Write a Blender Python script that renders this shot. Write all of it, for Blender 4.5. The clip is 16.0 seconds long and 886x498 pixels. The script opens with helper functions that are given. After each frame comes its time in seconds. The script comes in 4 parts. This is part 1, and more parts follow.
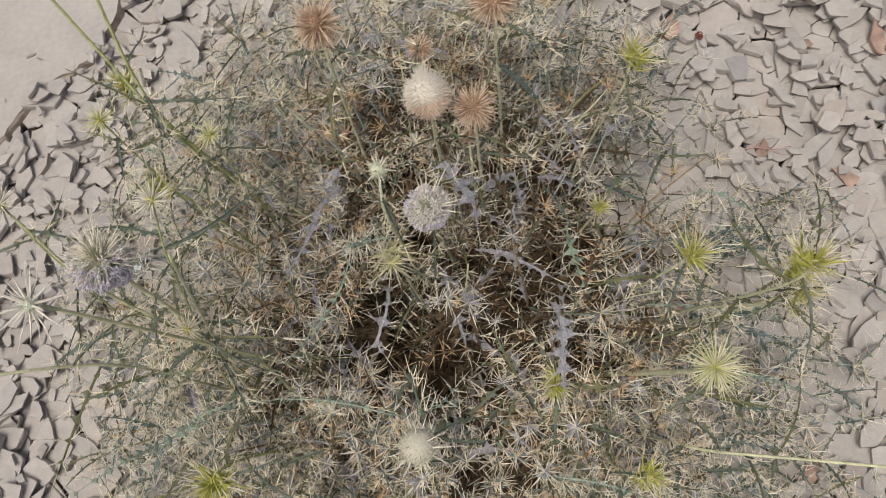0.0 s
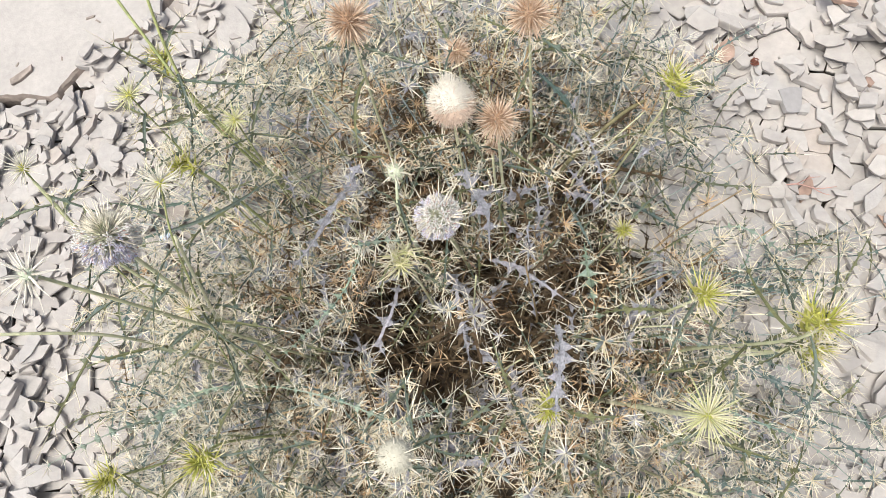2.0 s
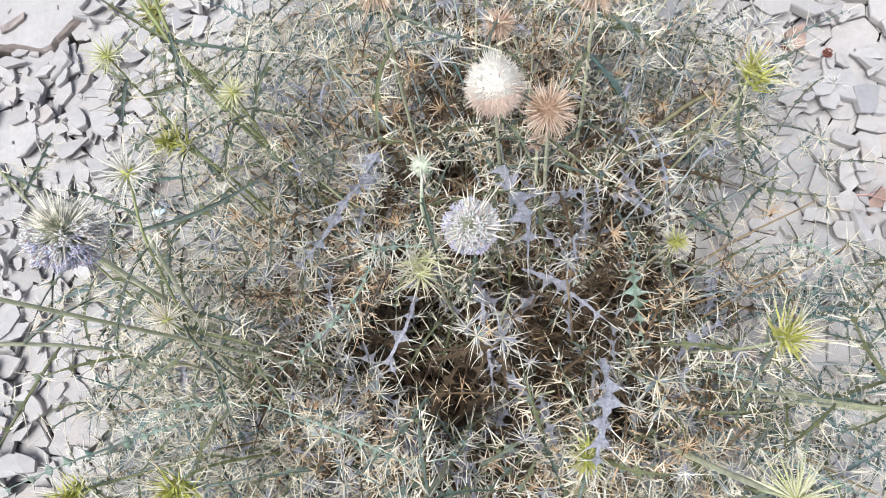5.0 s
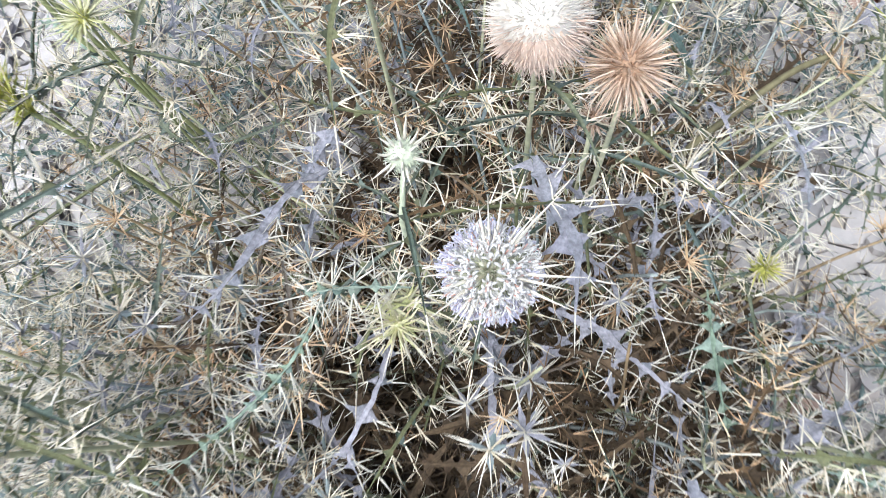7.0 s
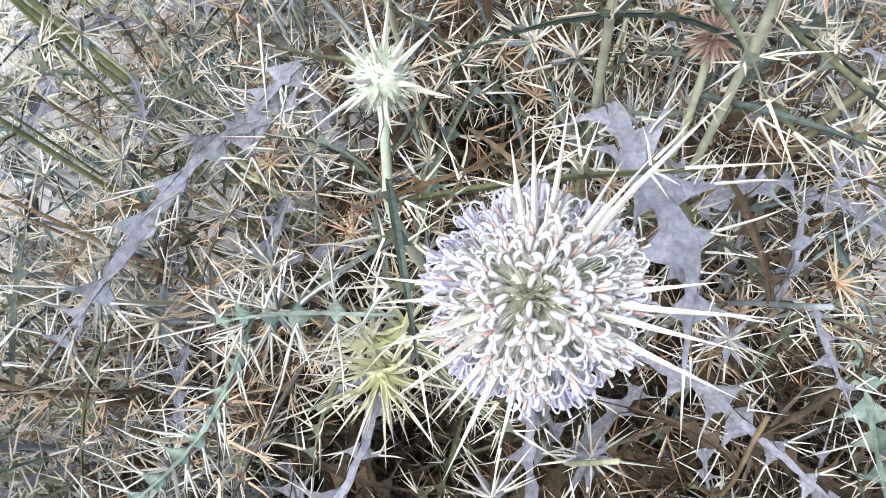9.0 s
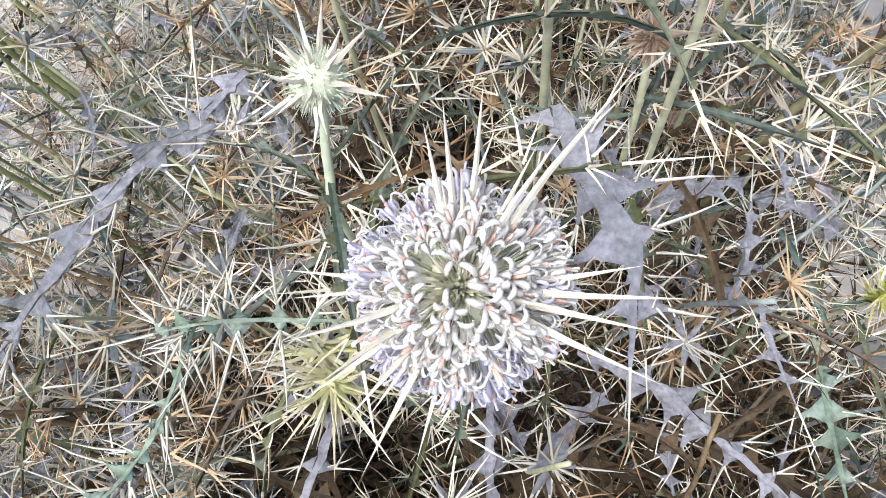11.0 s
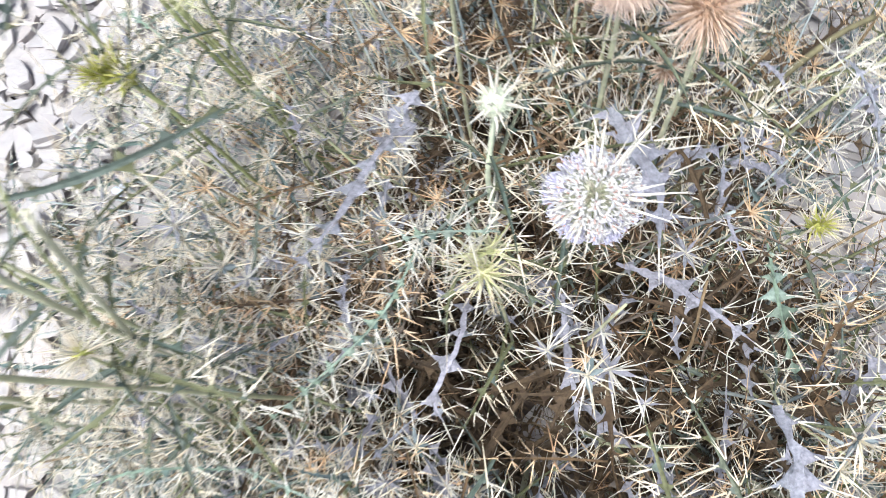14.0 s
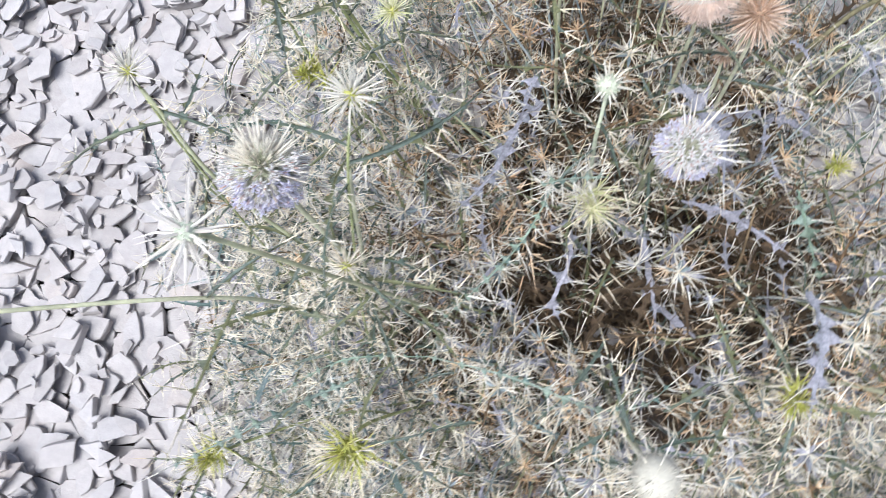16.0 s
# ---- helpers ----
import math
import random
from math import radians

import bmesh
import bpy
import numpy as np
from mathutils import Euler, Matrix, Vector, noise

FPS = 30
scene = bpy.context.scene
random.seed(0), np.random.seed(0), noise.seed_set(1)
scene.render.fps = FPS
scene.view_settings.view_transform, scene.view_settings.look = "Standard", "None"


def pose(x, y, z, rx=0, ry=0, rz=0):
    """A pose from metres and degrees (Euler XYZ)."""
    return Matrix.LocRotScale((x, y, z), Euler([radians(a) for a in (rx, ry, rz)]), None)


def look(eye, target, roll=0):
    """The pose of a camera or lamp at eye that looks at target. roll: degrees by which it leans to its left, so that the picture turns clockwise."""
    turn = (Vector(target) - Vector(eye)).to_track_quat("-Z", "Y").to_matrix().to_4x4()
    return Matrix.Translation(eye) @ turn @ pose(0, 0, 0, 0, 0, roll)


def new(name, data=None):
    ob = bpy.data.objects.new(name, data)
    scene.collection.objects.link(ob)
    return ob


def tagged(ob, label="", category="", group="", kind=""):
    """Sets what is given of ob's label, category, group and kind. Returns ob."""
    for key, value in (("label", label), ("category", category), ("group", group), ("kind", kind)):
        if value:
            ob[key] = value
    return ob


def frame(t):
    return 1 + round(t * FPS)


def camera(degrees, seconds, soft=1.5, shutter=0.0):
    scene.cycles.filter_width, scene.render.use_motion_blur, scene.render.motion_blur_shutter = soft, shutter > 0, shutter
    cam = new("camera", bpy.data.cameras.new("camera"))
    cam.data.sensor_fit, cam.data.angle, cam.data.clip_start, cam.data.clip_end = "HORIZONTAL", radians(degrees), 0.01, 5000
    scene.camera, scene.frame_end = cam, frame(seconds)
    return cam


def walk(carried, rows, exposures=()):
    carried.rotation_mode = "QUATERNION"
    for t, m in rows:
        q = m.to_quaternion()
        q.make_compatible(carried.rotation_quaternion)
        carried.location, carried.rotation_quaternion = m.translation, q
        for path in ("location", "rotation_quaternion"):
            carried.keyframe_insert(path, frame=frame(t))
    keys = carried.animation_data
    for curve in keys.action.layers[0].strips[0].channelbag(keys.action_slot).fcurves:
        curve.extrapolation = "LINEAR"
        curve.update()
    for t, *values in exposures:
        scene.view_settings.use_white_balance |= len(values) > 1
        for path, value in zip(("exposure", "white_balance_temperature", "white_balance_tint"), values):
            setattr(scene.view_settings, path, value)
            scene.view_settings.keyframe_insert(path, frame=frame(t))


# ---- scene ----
cam = camera(65.0, 16.0, soft=0.35, shutter=0.4)
PATH = [
    (0, (0.0275, -0.0044, 1.0898), (0.0065, 0.1523, 0.6154), -16.32),
    (0.5, (0.0419, 0.0047, 1.0793), (0.0026, 0.1521, 0.6031), -20.01),
    (1, (0.0500, 0.0064, 1.0858), (0.0104, 0.1627, 0.6125), -18.24),
    (1.5, (0.0541, 0.0120, 1.0810), (0.0051, 0.1649, 0.6075), -20.59),
    (2, (0.0627, 0.0127, 1.0869), (0.0102, 0.1647, 0.6135), -20.62),
    (2.5, (0.0610, 0.0158, 1.0802), (0.0105, 0.1704, 0.6073), -19.88),
    (3, (0.0593, 0.0206, 1.0755), (0.0118, 0.1761, 0.6027), -18.71),
    (3.5, (0.0559, 0.0287, 1.0693), (0.0063, 0.1806, 0.5956), -19.15),
    (4, (0.0539, 0.0415, 1.0652), (0.0052, 0.1910, 0.5906), -18.22),
    (4.5, (0.0518, 0.0511, 1.0455), (-0.0095, 0.2017, 0.5727), -20.48),
    (4.7, (0.0457, 0.0613, 1.0246), (-0.0155, 0.2055, 0.5498), -21.11),
    (6.8, (-0.0006, 0.1672, 0.8078), (-0.0453, 0.2744, 0.3215), -19.96),
    (7, (-0.0010, 0.1754, 0.7786), (-0.0462, 0.2894, 0.2939), -18.08),
    (7.5, (-0.0014, 0.1810, 0.7176), (-0.0582, 0.3127, 0.2386), -18.50),
    (8, (-0.0010, 0.1957, 0.6793), (-0.0682, 0.3400, 0.2053), -19.24),
    (8.5, (0.0061, 0.2043, 0.6587), (-0.0588, 0.3429, 0.1827), -19.84),
    (9, (-0.0049, 0.2073, 0.6307), (-0.0804, 0.3280, 0.1514), -26.70),
    (9.5, (-0.0003, 0.2099, 0.6258), (-0.0700, 0.3431, 0.1489), -22.28),
    (10, (0.0038, 0.2115, 0.6244), (-0.0604, 0.3459, 0.1471), -21.19),
    (10.2, (0.0060, 0.2105, 0.6241), (-0.0586, 0.3417, 0.1460), -21.85),
    (12.3, (0.0010, 0.1955, 0.6303), (-0.0549, 0.3408, 0.1551), -18.51),
    (12.5, (-0.0060, 0.1951, 0.6258), (-0.0624, 0.3389, 0.1503), -18.68),
    (13, (-0.0033, 0.1930, 0.6506), (-0.0570, 0.3405, 0.1759), -18.70),
    (13.5, (0.0047, 0.1587, 0.7044), (-0.0453, 0.2874, 0.2238), -21.86),
    (14, (-0.0388, 0.1316, 0.7945), (-0.0938, 0.2547, 0.3130), -22.13),
    (14.5, (-0.0493, 0.1094, 0.8776), (-0.1044, 0.2331, 0.3963), -18.30),
    (15, (-0.0454, 0.1008, 0.9197), (-0.1023, 0.2230, 0.4383), -20.02),
    (15.5, (-0.0723, 0.0900, 0.9391), (-0.1290, 0.2001, 0.4547), -22.77),
    (16, (-0.1110, 0.0741, 0.9564), (-0.1738, 0.1718, 0.4701), -32.60),
]
EXPOSURES = [(0, 0.06, 6690, 6), (0.5, 0.06, 6540, 5), (1, 0.41, 6440, 5), (1.5, 0.69, 6390, 4), (2, 0.83, 6340, 4), (3, 0.88, 6190, 4), (4.7, 0.81, 5790, 5), (7, 0.99, 5570, 5), (9, 0.99, 5570, 7), (10, 0.97, 5770, 7), (13, 0.98, 5820, 7), (14.5, 1.23, 5620, 6), (15, 1.15, 5570, 7), (15.5, 0.93, 5620, 7), (16, 0.9, 5570, 8)]
walk(cam, [(t, look(eye, target, roll)) for t, eye, target, roll in PATH], EXPOSURES)

# ---------------------------------------------------------------- light
world = bpy.data.worlds.new("sky")
scene.world = world
world.use_nodes = True
_n = world.node_tree.nodes
_sky = _n.new("ShaderNodeTexSky")
_sky.sky_type = "NISHITA"
_sky.sun_disc = False
_sky.sun_elevation, _sky.sun_rotation = radians(72), radians(-135)
_sky.dust_density, _sky.air_density = 6.0, 0.7
world.node_tree.links.new(_sky.outputs[0], _n["Background"].inputs[0])
_n["Background"].inputs[1].default_value = 0.095

sun = new("sun", bpy.data.lights.new("sun", "SUN"))
sun.data.energy, sun.data.angle, sun.data.color = 2.0, radians(36), (1.0, 0.95, 0.88)
sun.matrix_world = look((-0.72, -0.5, 3.2), (0, 0.2, 0))


# ---------------------------------------------------------------- materials
def ramp_of(nt, stops):
    r = nt.nodes.new("ShaderNodeValToRGB")
    el = r.color_ramp.elements
    while len(el) < len(stops):
        el.new(0.5)
    for e, (p, c) in zip(el, stops):
        e.position, e.color = p, (*c, 1)
    return r


def material(name, stops, rough=0.7, noise_scale=300.0, noise_amount=0.25, bump=0.3, bump_scale=600.0,
             sheen=0.0, translucent=0.0, big_scale=0.0):
    """Colour drawn per piece from the stops, mottled at two scales, with fine relief."""
    m = bpy.data.materials.new(name)
    m.use_nodes = True
    nt = m.node_tree
    bsdf = nt.nodes["Principled BSDF"]
    link = nt.links.new
    info, geo = nt.nodes.new("ShaderNodeObjectInfo"), nt.nodes.new("ShaderNodeNewGeometry")
    add = nt.nodes.new("ShaderNodeMath")
    add.operation = "ADD"
    link(info.outputs["Random"], add.inputs[0])
    link(geo.outputs["Random Per Island"], add.inputs[1])
    fr = nt.nodes.new("ShaderNodeMath")
    fr.operation = "FRACT"
    link(add.outputs[0], fr.inputs[0])
    ramp = ramp_of(nt, stops)
    link(fr.outputs[0], ramp.inputs[0])
    coord = nt.nodes.new("ShaderNodeTexCoord")
    no = nt.nodes.new("ShaderNodeTexNoise")
    no.inputs["Scale"].default_value, no.inputs["Detail"].default_value = noise_scale, 5
    link(coord.outputs["Object"], no.inputs["Vector"])
    val = nt.nodes.new("ShaderNodeMapRange")
    val.inputs["From Min"].default_value, val.inputs["From Max"].default_value = 0.3, 0.7
    val.inputs["To Min"].default_value, val.inputs["To Max"].default_value = 1 - noise_amount, 1 + noise_amount
    link(no.outputs["Fac"], val.inputs["Value"])
    last = val.outputs[0]
    if big_scale:
        nb = nt.nodes.new("ShaderNodeTexNoise")
        nb.inputs["Scale"].default_value, nb.inputs["Detail"].default_value = big_scale, 3
        link(coord.outputs["Object"], nb.inputs["Vector"])
        vb = nt.nodes.new("ShaderNodeMapRange")
        vb.inputs["From Min"].default_value, vb.inputs["From Max"].default_value = 0.3, 0.7
        vb.inputs["To Min"].default_value, vb.inputs["To Max"].default_value = 1 - noise_amount, 1 + noise_amount
        link(nb.outputs["Fac"], vb.inputs["Value"])
        mm = nt.nodes.new("ShaderNodeMath")
        mm.operation = "MULTIPLY"
        link(last, mm.inputs[0])
        link(vb.outputs[0], mm.inputs[1])
        last = mm.outputs[0]
    hsv = nt.nodes.new("ShaderNodeHueSaturation")
    link(ramp.outputs[0], hsv.inputs["Color"])
    link(last, hsv.inputs["Value"])
    link(hsv.outputs[0], bsdf.inputs["Base Color"])
    bsdf.inputs["Roughness"].default_value = rough
    bsdf.inputs["Specular IOR Level"].default_value = 0.3
    if sheen:
        bsdf.inputs["Sheen Weight"].default_value = sheen
    if translucent:
        tr, mix = nt.nodes.new("ShaderNodeBsdfTranslucent"), nt.nodes.new("ShaderNodeMixShader")
        mix.inputs[0].default_value = translucent
        link(hsv.outputs[0], tr.inputs["Color"])
        link(bsdf.outputs[0], mix.inputs[1])
        link(tr.outputs[0], mix.inputs[2])
        link(mix.outputs[0], nt.nodes["Material Output"].inputs["Surface"])
    if bump:
        b = nt.nodes.new("ShaderNodeBump")
        b.inputs["Strength"].default_value, b.inputs["Distance"].default_value = bump, 0.002
        nn = nt.nodes.new("ShaderNodeTexNoise")
        nn.inputs["Scale"].default_value, nn.inputs["Detail"].default_value = bump_scale, 6
        link(coord.outputs["Object"], nn.inputs["Vector"])
        link(nn.outputs["Fac"], b.inputs["Height"])
        link(b.outputs[0], bsdf.inputs["Normal"])
    return m


M_STONE = material("slate_chip", [(0, (0.37, 0.343, 0.327)), (0.3, (0.435, 0.404, 0.385)), (0.6, (0.395, 0.373, 0.362)),
                                  (0.92, (0.41, 0.375, 0.355)), (0.98, (0.40, 0.35, 0.315)), (1, (0.32, 0.308, 0.31))],
                   0.88, 90, 0.07, 0.35, 260, big_scale=14)
M_REDSTONE = material("rusty_slate", [(0, (0.32, 0.225, 0.185)), (1, (0.38, 0.265, 0.21))], 0.85, 60, 0.2, 0.35, 220, big_scale=20)
M_GREEN = material("green_blade", [(0, (0.105, 0.11, 0.05)), (0.35, (0.135, 0.14, 0.07)), (0.7, (0.13, 0.155, 0.13)), (1, (0.07, 0.095, 0.07))],
                   0.6, 400, 0.3, 0.2, translucent=0.08, big_scale=40)
M_TEAL = material("blue_green_blade", [(0, (0.09, 0.135, 0.12)), (0.5, (0.14, 0.175, 0.17)), (1, (0.08, 0.12, 0.10))], 0.65, 400, 0.3, 0.2, translucent=0.08, big_scale=40)
M_BLUEGREY = material("blue_grey_blade", [(0, (0.18, 0.215, 0.215)), (0.5, (0.24, 0.27, 0.275)), (1, (0.15, 0.20, 0.185))], 0.7, 300, 0.25, 0.2, translucent=0.15, big_scale=50)
M_GREY = material("grey_felt_blade", [(0, (0.26, 0.255, 0.28)), (0.5, (0.33, 0.32, 0.36)), (1, (0.22, 0.23, 0.25))],
                  0.85, 420, 0.28, 0.5, sheen=0.3, translucent=0.15, big_scale=90)
M_DRY = material("dry_blade", [(0, (0.10, 0.063, 0.032)), (0.4, (0.15, 0.098, 0.05)), (0.7, (0.16, 0.135, 0.11)), (1, (0.07, 0.045, 0.026))],
                 0.8, 300, 0.3, 0.3, translucent=0.15, big_scale=50)
# dead inner leaves, their colour darkened to paint shade inside the bush
M_DEADSHADE = material("dead_shade_blade", [(0, (0.065, 0.042, 0.024)), (0.5, (0.09, 0.062, 0.035)), (1, (0.045, 0.032, 0.02))], 0.85, 300, 0.3, 0.3, big_scale=50)
M_STRAW = material("straw_spine", [(0, (0.62, 0.54, 0.37)), (0.4, (0.68, 0.62, 0.48)), (0.75, (0.69, 0.65, 0.56)), (1, (0.57, 0.46, 0.31))],
                   0.5, 200, 0.12, 0.0)
M_TANSPINE = material("tan_spine", [(0, (0.55, 0.39, 0.22)), (0.5, (0.64, 0.50, 0.33)), (1, (0.49, 0.29, 0.15))], 0.55, 200, 0.15, 0.0)
M_PALE = material("pale_spine", [(0, (0.68, 0.62, 0.50)), (1, (0.75, 0.71, 0.61))], 0.5, 200, 0.12, 0.0)
M_DULLPALE = material("weathered_pale_spine", [(0, (0.60, 0.56, 0.46)), (1, (0.71, 0.68, 0.59))], 0.55, 200, 0.12, 0.0)
# rust-brown spines of the lower leaves, darkened too for the painted shade
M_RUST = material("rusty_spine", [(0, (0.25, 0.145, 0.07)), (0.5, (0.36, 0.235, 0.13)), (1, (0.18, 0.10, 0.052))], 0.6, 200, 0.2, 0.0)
M_STEM = material("green_stem", [(0, (0.49, 0.49, 0.29)), (0.5, (0.56, 0.56, 0.38)), (1, (0.44, 0.45, 0.27))],
                  0.55, 150, 0.2, 0.25, 900, big_scale=30)
M_STEMOLIVE = material("olive_stem", [(0, (0.34, 0.36, 0.15)), (0.5, (0.40, 0.42, 0.20)), (1, (0.30, 0.33, 0.14))], 0.6, 150, 0.25, 0.3, 700, big_scale=30)
M_STEMGREY = material("grey_stem", [(0, (0.30, 0.34, 0.32)), (0.5, (0.36, 0.39, 0.37)), (1, (0.26, 0.31, 0.31))],
                      0.7, 150, 0.25, 0.3, 900, big_scale=30)
M_WINGED = material("winged_green_stem", [(0, (0.19, 0.25, 0.18)), (0.5, (0.27, 0.32, 0.26)), (1, (0.15, 0.22, 0.19))], 0.65, 260, 0.3, 0.35, 700, translucent=0.1, big_scale=45)
M_STEMPALE = material("pale_green_stem", [(0, (0.50, 0.55, 0.37)), (1, (0.58, 0.62, 0.45))], 0.6, 150, 0.15, 0.25, 900, big_scale=30)
M_STEMDRY = material("dry_stem", [(0, (0.24, 0.17, 0.09)), (1, (0.32, 0.24, 0.14))], 0.8, 150, 0.3, 0.4, 700, big_scale=30)
M_YELLOW = material("yellow_green_bract", [(0, (0.55, 0.55, 0.12)), (0.5, (0.64, 0.62, 0.20)), (1, (0.45, 0.48, 0.11))],
                    0.5, 200, 0.2, 0.0, translucent=0.3)
M_LILAC = material("lilac_petal", [(0, (0.80, 0.78, 0.91)), (0.45, (0.85, 0.83, 0.92)), (1, (0.89, 0.87, 0.93))], 0.6, 300, 0.04, 0.0, translucent=0.5)
M_WHITE = material("white_petal", [(0, (0.92, 0.90, 0.87)), (1, (0.94, 0.92, 0.90))], 0.6, 300, 0.03, 0.0, translucent=0.5)
M_ANTHER = material("rosy_anther", [(0, (0.52, 0.32, 0.26)), (1, (0.66, 0.48, 0.41))], 0.6, 300, 0.15, 0.0)
M_BRACT = material("silvery_bract", [(0, (0.58, 0.61, 0.47)), (0.5, (0.74, 0.75, 0.66)), (1, (0.52, 0.57, 0.43))], 0.6, 300, 0.15, 0.0, translucent=0.1)
M_HEART = material("grey_green_bract", [(0, (0.36, 0.39, 0.25)), (0.5, (0.55, 0.56, 0.42)), (1, (0.72, 0.70, 0.57))], 0.7, 300, 0.2, 0.0)
# brown slate; on the slab's sides the dark tone also paints their shade
M_RIM = material("brown_shaded_slate", [(0, (0.24, 0.20, 0.175)), (1, (0.30, 0.255, 0.225))], 0.9, 70, 0.25, 0.6, 160, big_scale=18)
M_LEMON = material("lemon_straw_spine", [(0, (0.50, 0.51, 0.24)), (0.5, (0.63, 0.61, 0.37)), (1, (0.66, 0.62, 0.45))], 0.55, 200, 0.12, 0.0)
M_BUD = material("green_bud_bract", [(0, (0.40, 0.44, 0.31)), (0.5, (0.50, 0.53, 0.40)), (1, (0.60, 0.62, 0.51))], 0.7, 300, 0.2, 0.0)
M_BEIGE = material("beige_wool", [(0, (0.50, 0.47, 0.38)), (1, (0.58, 0.55, 0.46))], 0.9, 300, 0.08, 0.0, translucent=0.1)
M_OLIVE = material("dark_olive_stem", [(0, (0.11, 0.10, 0.05)), (1, (0.17, 0.15, 0.08))], 0.75, 150, 0.25, 0.3, 700, big_scale=30)
M_FLUFF = material("white_fluff", [(0, (0.71, 0.66, 0.58)), (1, (0.78, 0.74, 0.67))], 0.9, 300, 0.03, 0.0, translucent=0.12)
M_TAN = material("tan_bristle", [(0, (0.55, 0.375, 0.25)), (0.5, (0.67, 0.50, 0.37)), (1, (0.76, 0.63, 0.51))], 0.7, 300, 0.1, 0.0, translucent=0.1)
M_HUSK = material("brown_husk", [(0, (0.34, 0.22, 0.14)), (0.5, (0.48, 0.34, 0.235)), (1, (0.62, 0.48, 0.37))], 0.8, 300, 0.2, 0.0)
M_PINKDRY = material("pink_dry_fluff", [(0, (0.66, 0.50, 0.39)), (1, (0.78, 0.66, 0.56))], 0.9, 300, 0.1, 0.0, translucent=0.1)


# ---------------------------------------------------------------- mesh tools
class Geo:
    """Vertices, faces and material numbers, gathered and then linked as one mesh."""

    def __init__(self):
        self.v, self.f, self.m = [], [], []

    def add(self, verts, faces, mat):
        o = len(self.v)
        self.v.extend(verts)
        self.f.extend([tuple(i + o for i in f) for f in faces])
        self.m.extend([mat] * len(faces))

    def mesh(self, name, mats, smooth=False):
        me = bpy.data.meshes.new(name)
        me.from_pydata([tuple(v) for v in self.v], [], self.f)
        for m in mats:
            me.materials.append(m)
        me.polygons.foreach_set("material_index", self.m)
        if smooth:
            me.polygons.foreach_set("use_smooth", [True] * len(self.f))
        me.update()
        return me


def part(name, data, parent, label=""):
    """Links mesh data as one object under a thing or a part."""
    ob = new(name, data)
    ob.parent = parent
    return tagged(ob, label)


def unit(v):
    v = np.asarray(v, float)
    return v / max(np.linalg.norm(v), 1e-9)


def square_to(d):
    d = unit(d)
    a = unit(np.cross(d, (0, 0, 1) if abs(d[2]) < 0.9 else (1, 0, 0)))
    return a, np.cross(d, a)


def spine(geo, base, d, length, radius, mat, bend=0.0, sides=3):
    """A tapered thorn, a little bowed."""
    base, d = np.asarray(base, float), unit(d)
    a, b = square_to(d)
    mid = base + d * length * 0.5 + a * bend * length
    tip = base + d * length + a * bend * length * 0.6
    vs = []
    for c, r in ((base, radius), (mid, radius * 0.62)):
        for k in range(sides):
            w = 2 * math.pi * k / sides
            vs.append(c + r * (math.cos(w) * a + math.sin(w) * b))
    vs.append(tip)
    n = sides
    fs = [(k, (k + 1) % n, n + (k + 1) % n, n + k) for k in range(n)]
    fs += [(n + k, n + (k + 1) % n, 2 * n) for k in range(n)]
    geo.add(vs, fs, mat)


def smooth_line(points, per=6):
    """A Catmull-Rom line through the points."""
    p = [np.asarray(q, float) for q in points]
    p = [2 * p[0] - p[1]] + p + [2 * p[-1] - p[-2]]
    out = []
    for i in range(1, len(p) - 2):
        for k in range(per):
            t = k / per
            out.append(0.5 * (2 * p[i] + (p[i + 1] - p[i - 1]) * t + (2 * p[i - 1] - 5 * p[i] + 4 * p[i + 1] - p[i + 2]) * t * t
                              + (3 * p[i] - p[i - 1] - 3 * p[i + 1] + p[i + 2]) * t ** 3))
    out.append(p[-2])
    return out


def tube(geo, line, r0, r1, mat, sides=6, ribs=0.0):
    """A tapering stalk along a line, with low ribs."""
    n, vs, fs = len(line), [], []
    a, b = square_to(line[1] - line[0])
    for i, c in enumerate(line):
        d = unit(line[min(i + 1, n - 1)] - line[max(i - 1, 0)])
        a = unit(a - d * (a @ d))
        b = np.cross(d, a)
        r = r0 + (r1 - r0) * i / (n - 1)
        for k in range(sides):
            w = 2 * math.pi * k / sides
            q = r * (1 + ribs * (1 if k % 2 else -1))
            vs.append(c + q * (math.cos(w) * a + math.sin(w) * b))
    for i in range(n - 1):
        for k in range(sides):
            j = (k + 1) % sides
            fs.append((i * sides + k, i * sides + j, (i + 1) * sides + j, (i + 1) * sides + k))
    fs.append(tuple(range(sides - 1, -1, -1)))
    fs.append(tuple((n - 1) * sides + k for k in range(sides)))
    geo.add(vs, fs, mat)


